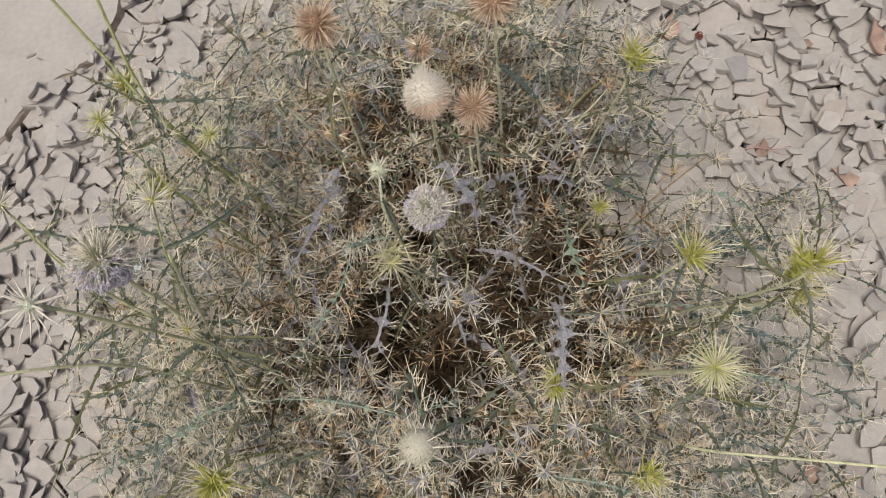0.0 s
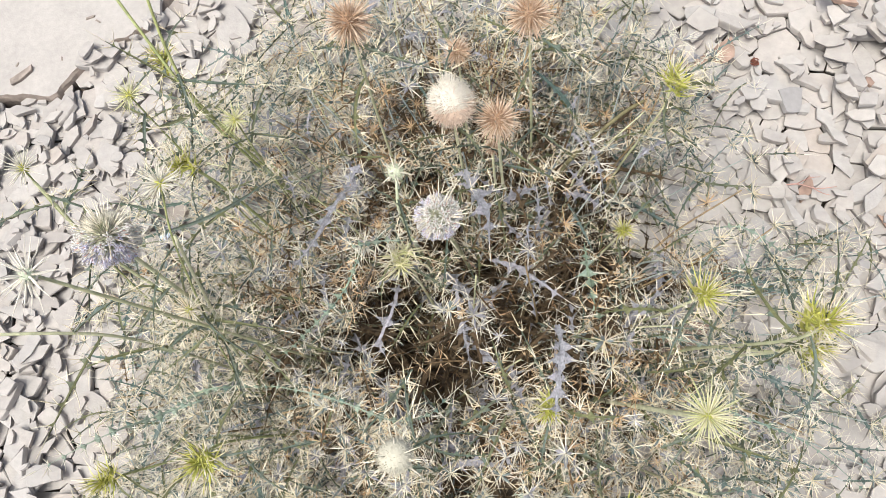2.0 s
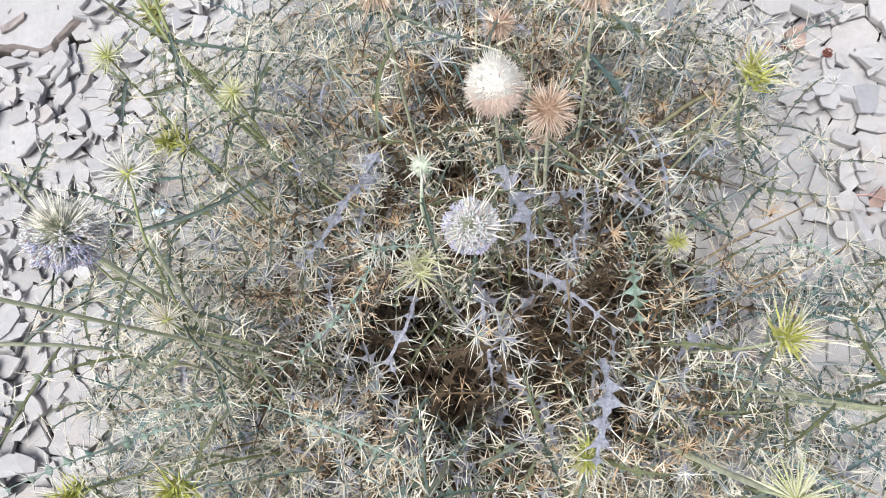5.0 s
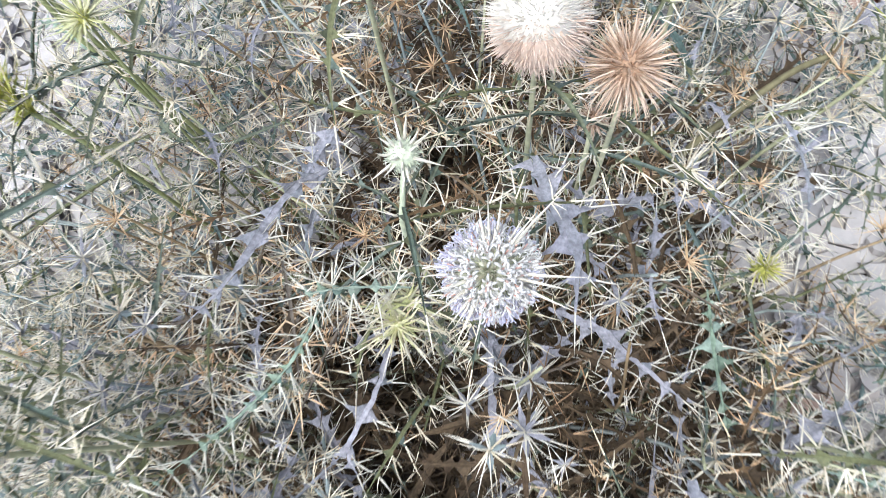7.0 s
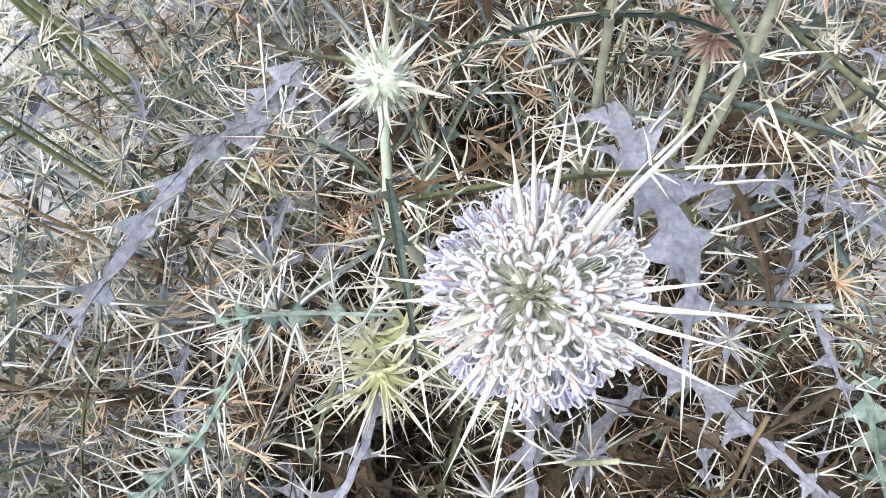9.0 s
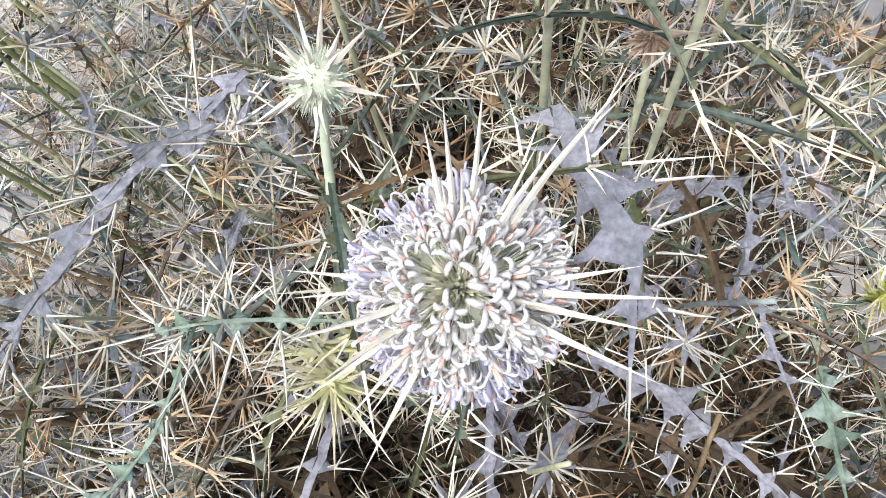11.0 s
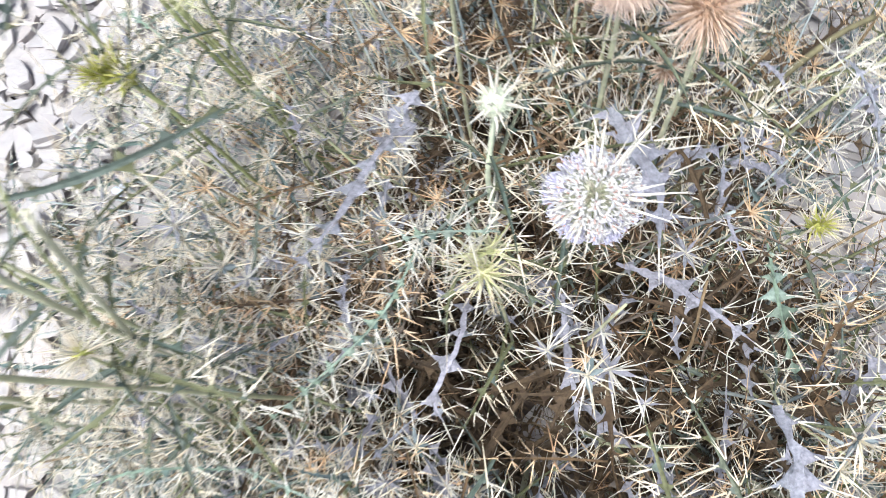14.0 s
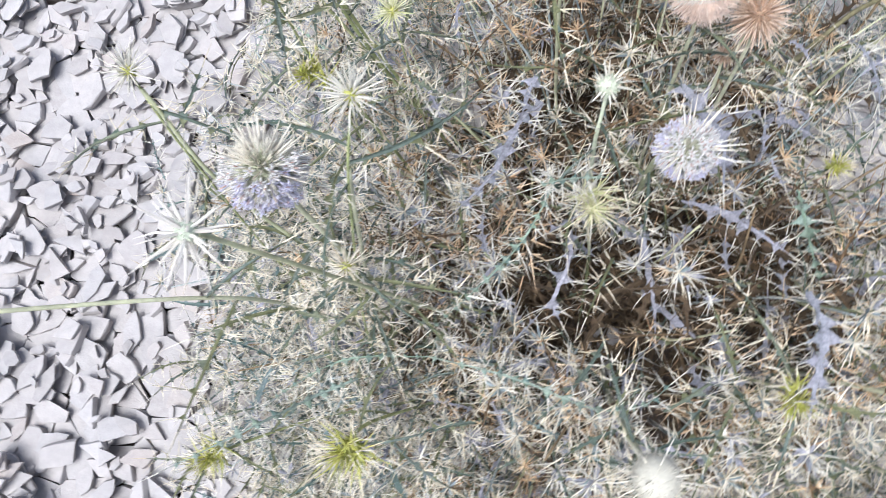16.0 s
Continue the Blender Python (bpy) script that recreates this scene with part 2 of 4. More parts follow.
def leaf_blade(geo, line, normal, width, rnd, lobes=6, lobe=0.010, thorn=0.022, blade=0, thorns=1, thorn_r=0.0006, extra=2, ragged=0.0):
    """A narrow blade along a line, cut into pointed lobes that end in thorns. Folded along the midrib, with thickness."""
    n = len(line)
    normal = unit(normal)
    left, right, mids = [], [], []
    for i, c in enumerate(line):
        d = unit(line[min(i + 1, n - 1)] - line[max(i - 1, 0)])
        side = unit(np.cross(d, normal))
        u = i / (n - 1)
        w = width * (0.35 + 0.65 * math.sin(math.pi * min(1, u * 0.85 + 0.12))) * (1 - 0.8 * u ** 3)
        up = unit(np.cross(side, d))
        wl, wr = w * (1 + ragged * rnd.uniform(-1, 1)), w * (1 + ragged * rnd.uniform(-1, 1))
        left.append(c - side * wl + up * w * rnd.uniform(0.35 - ragged, 0.35 + ragged))
        right.append(c + side * wr + up * w * rnd.uniform(0.35 - ragged, 0.35 + ragged))
        mids.append(c)
    th = normal * 0.0005
    vs = left + mids + right + [v - th for v in left] + [v - th * 3 for v in mids] + [v - th for v in right]
    fs = []
    for i in range(n - 1):
        fs += [(i, n + i, n + i + 1, i + 1), (n + i, 2 * n + i, 2 * n + i + 1, n + i + 1)]
        o = 3 * n
        fs += [(o + i + 1, o + n + i + 1, o + n + i, o + i), (o + n + i + 1, o + 2 * n + i + 1, o + 2 * n + i, o + n + i)]
    geo.add(vs, fs, blade)
    for k in range(lobes):
        u = (k + 0.6 + rnd.uniform(-0.2, 0.2)) / (lobes + 0.4)
        i = min(int(u * (n - 1)), n - 2)
        q = u * (n - 1) - i
        c = line[i] * (1 - q) + line[i + 1] * q
        d = unit(line[i + 1] - line[i])
        side = unit(np.cross(d, normal))
        up = np.cross(side, d)
        size = 1.0 - 0.45 * abs(u - 0.45) * 2
        for s in (-1, 1):
            w = width * (0.35 + 0.65 * math.sin(math.pi * min(1, u * 0.85 + 0.12))) * (1 - 0.8 * u ** 3) * 0.8
            root = c + s * side * w + up * w * 0.3
            out = unit(s * side * rnd.uniform(0.5, 1.2) + d * rnd.uniform(-0.25, 0.8) + up * rnd.uniform(-0.45, 0.95))
            ll = lobe * size * rnd.uniform(0.7, 1.25)
            half = d * ll * 0.42
            tip = root + out * ll
            mid = root + out * ll * 0.45 + np.cross(out, d) * ll * 0.10
            neck = d * ll * 0.13
            geo.add([root - half, root + half, mid + neck, mid - neck, tip, root - half - th, root + half - th, mid + neck - th, mid - neck - th],
                    [(0, 1, 2, 3), (3, 2, 4), (8, 7, 6, 5), (4, 7, 8), (0, 3, 8, 5), (1, 6, 7, 2)], blade)
            spine(geo, tip - out * ll * 0.25, out, thorn * size * rnd.uniform(0.75, 1.3), thorn_r, thorns, rnd.uniform(-0.06, 0.06))
            for e in range(extra):
                o2 = unit(out * 0.8 + d * rnd.uniform(-1.1, 1.1) + up * rnd.uniform(-0.9, 1.2) + s * side * rnd.uniform(-0.6, 0.6))
                spine(geo, root + out * ll * rnd.uniform(0.3, 0.8), o2, thorn * size * rnd.uniform(0.45, 0.9), thorn_r * 0.85, thorns, rnd.uniform(-0.06, 0.06))
    d = unit(line[-1] - line[-2])
    spine(geo, line[-1] - d * 0.002, d, thorn * 1.15, thorn_r, thorns)


def turned(d, roll=0.0):
    """The turn that lays +z along d."""
    a, b = square_to(d)
    m = Matrix((a, b, unit(d))).transposed().to_4x4()
    return m @ Matrix.Rotation(roll, 4, "Z")


def leaf_mesh(name, mats, rnd, length, width, **kw):
    """A leaf that lies along +x from its origin, its upper side to +z, bowed and twisted."""
    g = Geo()
    n = 8
    bow, sway, droop = rnd.uniform(-0.35, 0.5), rnd.uniform(-0.35, 0.35), rnd.uniform(0.0, 0.45)
    line = [np.array((length * u, length * sway * u * u, length * (bow * u - (bow + droop) * u * u))) for u in (i / (n - 1) for i in range(n))]
    leaf_blade(g, line, (0, rnd.uniform(-0.3, 0.3), 1), width, rnd, **kw)
    return g.mesh(name, mats)


rnd = random.Random(7)
KINDS = {"teal": [], "green": [], "grey": [], "dry": [], "deep": [], "deadshade": []}
for k in range(9):
    KINDS["green"].append(leaf_mesh("leaf", [M_GREEN, M_STRAW], rnd, rnd.uniform(0.07, 0.11), 0.0018, lobes=rnd.randint(4, 6), lobe=0.0095, thorn=0.027, thorn_r=0.00072, extra=2))
    KINDS["teal"].append(leaf_mesh("leaf", [M_TEAL, M_DULLPALE], rnd, rnd.uniform(0.07, 0.11), 0.0013 if k % 3 else 0.0030, lobes=rnd.randint(5, 7), lobe=0.0075, thorn=0.024, thorn_r=0.00066, extra=1))
    KINDS["grey"].append(leaf_mesh("leaf", [M_GREY, M_DULLPALE], rnd, rnd.uniform(0.06, 0.10), (0.0018, 0.0034, 0.0046)[k % 3], lobes=rnd.randint(4, 5), lobe=(0.012, 0.016, 0.019)[k % 3], thorn=0.030, thorn_r=0.00066, extra=1, ragged=0.5))
    KINDS["dry"].append(leaf_mesh("leaf", [M_DRY, M_TANSPINE], rnd, rnd.uniform(0.07, 0.10), 0.0012, lobes=rnd.randint(5, 6), lobe=0.0075, thorn=0.027, thorn_r=0.00072, extra=2))
    KINDS["deadshade"].append(leaf_mesh("leaf", [M_DEADSHADE, M_DEADSHADE], rnd, rnd.uniform(0.08, 0.12), 0.0030, lobes=rnd.randint(5, 6), lobe=0.014, thorn=0.026, thorn_r=0.00066, extra=1, ragged=0.4))
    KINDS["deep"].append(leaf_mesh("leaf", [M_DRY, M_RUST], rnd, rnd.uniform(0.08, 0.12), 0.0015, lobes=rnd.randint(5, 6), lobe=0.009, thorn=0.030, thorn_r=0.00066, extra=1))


def rosette_mesh(mats, rnd, n=17, length=0.024, blades=4):
    """A star of thorns with a few short pointed blades at its heart, opening to +z."""
    g = Geo()
    for k in range(blades):
        w = k * 2.39996 + rnd.uniform(-0.5, 0.5)
        e = radians(rnd.uniform(45, 95))
        d = np.array((math.cos(w) * math.sin(e), math.sin(w) * math.sin(e), math.cos(e)))
        a = unit(np.cross(d, (0, 0, 1)))
        up = np.cross(a, d)
        ll, ww = rnd.uniform(0.009, 0.017), rnd.uniform(0.0012, 0.0021)
        th = up * 0.0005
        vs = [-a * ww * 0.5, a * ww * 0.5, d * ll * 0.45 + a * ww - up * ww * 0.2, d * ll * 0.45 - a * ww - up * ww * 0.2, d * ll, d * ll * 0.4 + up * ww * 0.3]
        g.add(vs + [v - th for v in vs[:5]], [(0, 1, 5), (1, 2, 5), (2, 4, 5), (4, 3, 5), (3, 0, 5), (7, 6, 9, 8), (8, 9, 10), (0, 3, 9, 6), (1, 7, 8, 2)], 0)
        spine(g, d * ll * 0.85, d, length * rnd.uniform(0.5, 0.8), 0.0006, 1)
    for k in range(n):
        e = radians(100) * math.sqrt((k + 0.6) / n) + rnd.uniform(-0.2, 0.2)
        w = k * 2.39996 + rnd.uniform(-0.4, 0.4)
        d = np.array((math.cos(w) * math.sin(e), math.sin(w) * math.sin(e), math.cos(e)))
        spine(g, d * 0.001, d, length * rnd.uniform(0.55, 1.15), 0.00066, 1, rnd.uniform(-0.05, 0.05))
    return g.mesh("rosette", mats)


KINDS.update({"star": [], "greystar": [], "tanstar": []})
for k in range(9):
    KINDS["star"].append(rosette_mesh([M_BLUEGREY, M_STRAW], rnd))
    KINDS["greystar"].append(rosette_mesh([M_GREY, M_DULLPALE], rnd, 13, 0.024, 6))
    KINDS["tanstar"].append(rosette_mesh([M_DRY, M_TANSPINE], rnd, 16, 0.022, 1))


# ---------------------------------------------------------------- ground
def plane_sheet(name, size, step, mat, z=0.0, relief=0.0):
    """One sheet, fine in the middle, reaching far out."""
    xs = sorted({*[round(-1.6 + i * step, 4) for i in range(int(3.2 / step) + 1)], -size, -size / 8, -6, -2.4, 2.4, 6, size / 8, size})
    g = Geo()
    n = len(xs)
    vs = []
    for y in xs:
        for x in xs:
            near = max(abs(x), abs(y)) < 1.65
            vs.append((x, y + 0.3, z + (relief * (noise.noise((x * 7, y * 7, 0)) + 0.5 * noise.noise((x * 21, y * 21, 3))) if near else 0)))
    g.add(vs, [(j * n + i, j * n + i + 1, (j + 1) * n + i + 1, (j + 1) * n + i) for j in range(n - 1) for i in range(n - 1)], 0)
    return tagged(new(name, g.mesh(name, [mat], True)), "stony ground of slate fragments over brown soil", "ground", kind="structure")


def stony_ground():
    """Slate fragments as far as the eye reaches, with bare soil round the foot of the bush."""
    m = bpy.data.materials.new("stony_ground")
    m.use_nodes = True
    nt, link = m.node_tree, m.node_tree.links.new
    bsdf = nt.nodes["Principled BSDF"]
    bsdf.inputs["Roughness"].default_value = 0.92
    co = nt.nodes.new("ShaderNodeTexCoord")
    edge, cell = nt.nodes.new("ShaderNodeTexVoronoi"), nt.nodes.new("ShaderNodeTexVoronoi")
    edge.feature = "DISTANCE_TO_EDGE"
    for v in (edge, cell):
        v.inputs["Scale"].default_value = 30
        link(co.outputs["Object"], v.inputs["Vector"])
    tone = ramp_of(nt, [(0, (0.36, 0.33, 0.315)), (0.5, (0.44, 0.405, 0.385)), (1, (0.40, 0.35, 0.32))])
    link(cell.outputs["Color"], tone.inputs[0])
    gap = nt.nodes.new("ShaderNodeMapRange")
    gap.inputs["From Min"].default_value, gap.inputs["From Max"].default_value = 0.015, 0.05
    link(edge.outputs["Distance"], gap.inputs["Value"])
    soil = ramp_of(nt, [(0.35, (0.055, 0.042, 0.034)), (0.65, (0.085, 0.065, 0.052))])
    no = nt.nodes.new("ShaderNodeTexNoise")
    no.inputs["Scale"].default_value, no.inputs["Detail"].default_value = 60, 6
    link(co.outputs["Object"], no.inputs["Vector"])
    link(no.outputs["Fac"], soil.inputs[0])
    away = nt.nodes.new("ShaderNodeVectorMath")
    away.operation = "DISTANCE"
    away.inputs[1].default_value = (-0.05, 0.3, 0)
    link(co.outputs["Object"], away.inputs[0])
    bed = nt.nodes.new("ShaderNodeMapRange")
    bed.inputs["From Min"].default_value, bed.inputs["From Max"].default_value = 0.98, 1.12
    link(away.outputs["Value"], bed.inputs["Value"])
    both = nt.nodes.new("ShaderNodeMath")
    both.operation = "MULTIPLY"
    link(gap.outputs[0], both.inputs[0])
    link(bed.outputs[0], both.inputs[1])
    mix = nt.nodes.new("ShaderNodeMix")
    mix.data_type = "RGBA"
    link(both.outputs[0], mix.inputs["Factor"])
    link(soil.outputs[0], mix.inputs["A"])
    link(tone.outputs[0], mix.inputs["B"])
    link(mix.outputs["Result"], bsdf.inputs["Base Color"])
    b = nt.nodes.new("ShaderNodeBump")
    b.inputs["Strength"].default_value, b.inputs["Distance"].default_value = 0.7, 0.01
    link(both.outputs[0], b.inputs["Height"])
    link(b.outputs[0], bsdf.inputs["Normal"])
    return m


ground = plane_sheet("ground", 300.0, 0.05, stony_ground(), -0.012, 0.006)


def shard(rnd, ring, thick):
    """A split slate chip over an outline round its middle: flat top, broken rim, uneven underside."""
    rim = []
    for (ax, ay), (bx, by) in zip(ring, ring[1:] + ring[:1]):
        q, o = rnd.uniform(0.3, 0.7), rnd.uniform(-0.03, 0.08)
        rim += [(ax, ay), (ax + (bx - ax) * q + (by - ay) * o, ay + (by - ay) * q - (bx - ax) * o)]
    n = len(rim)
    size = max(math.hypot(x, y) for x, y in rim)
    slope = (rnd.uniform(-0.06, 0.06), rnd.uniform(-0.06, 0.06))
    lean = (rnd.uniform(-0.35, 0.35) * thick, rnd.uniform(-0.35, 0.35) * thick)
    vs = []
    for s, z in ((0.93, -0.5), (1.0, 0.30), (0.98, 0.5)):
        for x, y in rim:
            vs.append((x * s + rnd.uniform(-1, 1) * size * 0.018 + lean[0] * z, y * s + rnd.uniform(-1, 1) * size * 0.018 + lean[1] * z, z * thick + (x * slope[0] + y * slope[1] if z > 0 else 0)))
    vs.append((0, 0, thick * 0.5 + rnd.uniform(-0.0004, 0.0008)))
    fs = [tuple(range(n - 1, -1, -1))]
    for r in range(2):
        fs += [(r * n + k, r * n + (k + 1) % n, (r + 1) * n + (k + 1) % n, (r + 1) * n + k) for k in range(n)]
    fs += [(2 * n + k, 2 * n + (k + 1) % n, 3 * n) for k in range(n)]
    g = Geo()
    g.add(vs, fs, 0)
    return g


def loose_ring(rnd, radius, long=None):
    """The outline of a chip that lies on top: a stretched polygon of three to six uneven corners."""
    n = rnd.choice((3, 4, 4, 5, 5, 6))
    stretch, turn = long or rnd.uniform(0.40, 0.80), rnd.uniform(0, math.pi)
    ring = []
    for k in range(n):
        w = (k + rnd.uniform(-0.30, 0.30)) * 2 * math.pi / n
        r = radius * rnd.uniform(0.80, 1.2)
        x, y = r * math.cos(w), r * math.sin(w) * stretch
        ring.append((x * math.cos(turn) - y * math.sin(turn), x * math.sin(turn) + y * math.cos(turn)))
    return ring


def packed_cells(rnd, x0, x1, y0, y1, step):
    """Outlines that fill the ground edge to edge, as broken slate settles."""
    nx, ny = int((x1 - x0) / step) + 1, int((y1 - y0) / step) + 1
    grid = {}
    for i in range(nx):
        for j in range(ny):
            if rnd.random() < 0.26:
                continue
            grid[i, j] = [(x0 + (i + rnd.uniform(0.0, 1.0)) * step, y0 + (j + rnd.uniform(0.0, 1.0)) * step)]
            if rnd.random() < 0.12:
                grid[i, j].append((x0 + (i + rnd.random()) * step, y0 + (j + rnd.random()) * step))
    for (i, j), sites in grid.items():
        for sx, sy in sites:
            poly = [(-2.2 * step, -2.2 * step), (2.2 * step, -2.2 * step), (2.2 * step, 2.2 * step), (-2.2 * step, 2.2 * step)]
            for a in range(i - 3, i + 4):
                for b in range(j - 3, j + 4):
                    for ox, oy in grid.get((a, b), ()):
                        dx, dy = ox - sx, oy - sy
                        if dx == 0 and dy == 0:
                            continue
                        half = (dx * dx + dy * dy) / 2
                        out = []
                        for k in range(len(poly)):
                            p, q = poly[k], poly[(k + 1) % len(poly)]
                            dp, dq = p[0] * dx + p[1] * dy - half, q[0] * dx + q[1] * dy - half
                            if dp <= 0:
                                out.append(p)
                            if dp * dq < 0:
                                t = dp / (dp - dq)
                                out.append((p[0] + (q[0] - p[0]) * t, p[1] + (q[1] - p[1]) * t))
                        poly = out
                        if len(poly) < 3:
                            break
            clean = []
            for p in poly:
                if not clean or math.hypot(p[0] - clean[-1][0], p[1] - clean[-1][1]) > 0.2 * step:
                    clean.append(p)
            if len(clean) > 3 and math.hypot(clean[0][0] - clean[-1][0], clean[0][1] - clean[-1][1]) < 0.2 * step:
                clean.pop()
            if len(clean) >= 3:
                cx, cy = sum(p[0] for p in clean) / len(clean), sum(p[1] for p in clean) / len(clean)
                yield sx + cx, sy + cy, [(p[0] - cx, p[1] - cy) for p in clean]


SLAB_RIM = [(-0.570, 0.925), (-0.612, 0.838), (-0.650, 0.812), (-0.700, 0.796), (-0.733, 0.779), (-0.758, 0.735), (-0.792, 0.688), (-0.850, 0.700), (-0.915, 0.697), (-1.02, 0.72),
            (-1.20, 0.76), (-1.34, 0.92), (-1.34, 1.22), (-1.05, 1.42), (-0.70, 1.40), (-0.56, 1.16)]


def in_slab(x, y, r):
    """Whether a chip would lie under the slab."""
    cx, cy = -0.97, 1.02
    k = 1 + 0.15 * r / max(0.1, math.hypot(x - cx, y - cy))
    x, y = cx + (x - cx) / k, cy + (y - cy) / k
    inside = False
    for (ax, ay), (bx, by) in zip(SLAB_RIM, SLAB_RIM[1:] + SLAB_RIM[:1]):
        if (ay > y) != (by > y) and x < ax + (y - ay) * (bx - ax) / (by - ay):
            inside = not inside
    return inside


class Heap:
    """The height of what lies on the ground so far, so that each further chip rests on the ones below."""

    def __init__(self, x0, y0, size, step):
        self.x0, self.y0, self.step = x0, y0, step
        self.h = np.zeros((int(size / step), int(size / step)))

    def lay(self, rnd, x, y, ring, thick, tilt):
        r = max(math.hypot(*p) for p in ring)
        i0, i1 = int((x - r - self.x0) / self.step), int((x + r - self.x0) / self.step) + 1
        j0, j1 = int((y - r - self.y0) / self.step), int((y + r - self.y0) / self.step) + 1
        px = self.x0 + (np.arange(i0, i1)[:, None] + 0.5) * self.step - x + np.zeros((1, j1 - j0))
        py = self.y0 + (np.arange(j0, j1)[None, :] + 0.5) * self.step - y + np.zeros((i1 - i0, 1))
        inside = np.ones(px.shape, bool)
        for (ax, ay), (bx, by) in zip(ring, ring[1:] + ring[:1]):
            inside &= (bx - ax) * (py - ay) - (by - ay) * (px - ax) > -0.001 * r
        if inside.sum() < 4:
            return pose(x, y, thick * 0.5 + 0.004)
        u, v, h = px[inside], py[inside], self.h[i0:i1, j0:j1][inside]
        a = np.linalg.lstsq(np.stack([u, v, np.ones(len(u))], 1), h, rcond=None)[0]
        gx, gy = (float(np.clip(q * 0.7 + rnd.gauss(0, tilt), -0.25, 0.25)) for q in a[:2])
        low = float(np.quantile(h - gx * u - gy * v, 0.84))
        top = self.h[i0:i1, j0:j1]
        top[inside] = np.maximum(h, low + thick + gx * u + gy * v)
        return pose(x, y, low + thick * 0.5, math.degrees(math.atan(gy)), -math.degrees(math.atan(gx)), 0)


def lay_chips():
    rnd = random.Random(21)
    bed = tagged(new("slate_chip_bed", None), "loose bed of pale beige-grey broken slate chips", "stones", kind="stuff")
    heap = Heap(-2.2, -1.7, 4.4, 0.005)
    pieces = []

    def put(x, y, ring, thick, red=0, tilt=0.05):
        pieces.append((x, y, max(math.hypot(*p) for p in ring), heap.lay(rnd, x, y, ring, thick, tilt), ring, thick, red))

    for x, y, ring in packed_cells(rnd, -1.75, 1.60, -1.10, 2.10, 0.040):
        size = max(math.hypot(*p) for p in ring)
        if in_slab(x, y, size) or math.hypot(x + 0.08, y - 0.45) > rnd.uniform(1.25, 1.6) + 0.1 * noise.noise((x * 3, y * 3, 1)):
            continue
        if ((x - 0.0) / 0.24) ** 2 + ((y - 0.25) / 0.31) ** 2 < 1 and rnd.random() < 0.85:
            continue
        k = rnd.uniform(0.90, 1.03)
        put(x, y, [(a * k, b * k) for a, b in ring], size * rnd.uniform(0.08, 0.16) + 0.004, 0, 0.02)
    for x, y, r, long in ((0.625, 0.30, 0.070, 0.35), (0.608, 0.604, 0.058, 0.5), (0.69, 0.42, 0.050, 0.6), (0.585, 0.72, 0.06, 0.55), (0.735, 0.62, 0.07, 0.5), (0.655, 0.70, 0.075, 0.45)):
        put(x, y, loose_ring(rnd, r, long), 0.012, 0, 0.02)
    for r0, r1, many in ((0.034, 0.050, 420), (0.019, 0.033, 4600), (0.009, 0.017, 1500)):
        for _ in range(many):
            w, q = rnd.uniform(0, 2 * math.pi), 1.28 * math.sqrt(rnd.random())
            x, y, r = -0.08 + q * math.cos(w), 0.42 + q * math.sin(w), rnd.uniform(r0, r1)
            if in_slab(x, y, r) or ((x - 0.0) / 0.23) ** 2 + ((y - 0.25) / 0.30) ** 2 < 1:
                continue
            put(x, y, loose_ring(rnd, r), r * rnd.uniform(0.12, 0.26) + 0.003, 1 if rnd.random() < 0.016 and x > 0.3 else 0, 0.055)
    for x, y, r, long in ((0.741, 0.584, 0.030, 0.35), (0.420, 0.675, 0.024, 0.7), (0.600, 0.746, 0.04, 0.4)):
        put(x, y, loose_ring(rnd, r, long), 0.010, 1)
    rest, count = Geo(), 0
    for x, y, size, m, ring, thick, red in reversed(pieces):
        g = shard(rnd, ring, thick)
        if count < 300 and size > 0.018 and ((x > 0.40 and -0.1 < y < 0.80) or (x < -0.45 and 0.1 < y < 0.78)):
            count += 1
            ob = part("chip", g.mesh("chip", [M_REDSTONE if red else M_STONE]), bed)
            ob.matrix_basis = m
        else:
            rest.add([tuple(m @ Vector(v)) for v in g.v], g.f, red)
    tagged(part("chips", rest.mesh("chips", [M_STONE, M_REDSTONE]), bed), kind="stuff")
    return bed


lay_chips()


def slab():
    """The great flat slab at the edge of the chips: a level top and a broken brown rim, its shade partly painted into
    the colour.
    """
    rnd = random.Random(4)
    rim = []
    for a, b in zip(SLAB_RIM, SLAB_RIM[1:] + SLAB_RIM[:1]):
        rim += [(a[0] + (b[0] - a[0]) * k / 4 + rnd.uniform(-0.003, 0.003), a[1] + (b[1] - a[1]) * k / 4 + rnd.uniform(-0.003, 0.003)) for k in range(4)]
    n = len(rim)
    c = np.mean(rim, 0)
    vs = []
    for out, z in ((0.004, -0.02), (0.006, 0.008), (0.003, 0.017), (0.0, 0.022), (-0.010, 0.023)):
        for x, y in rim:
            d = unit((x - c[0], y - c[1])) * (out + rnd.uniform(-0.0015, 0.0015))
            vs.append((x + d[0], y + d[1], z + rnd.uniform(-0.001, 0.001) * (z < 0.021)))
    vs.append((c[0], c[1], 0.024))
    ob = new("stone_slab", None)
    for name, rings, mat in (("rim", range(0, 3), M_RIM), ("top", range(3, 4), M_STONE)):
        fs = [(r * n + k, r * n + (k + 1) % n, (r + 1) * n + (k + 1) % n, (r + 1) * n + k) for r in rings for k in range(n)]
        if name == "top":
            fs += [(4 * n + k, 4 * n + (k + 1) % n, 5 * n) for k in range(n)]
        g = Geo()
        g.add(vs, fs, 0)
        part(name, g.mesh(name, [mat]), ob, "broken brown rim, darkened in colour as shade" if name == "rim" else "")
    return tagged(ob, "large flat beige slate slab lying beside loose chips", "stone")


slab()


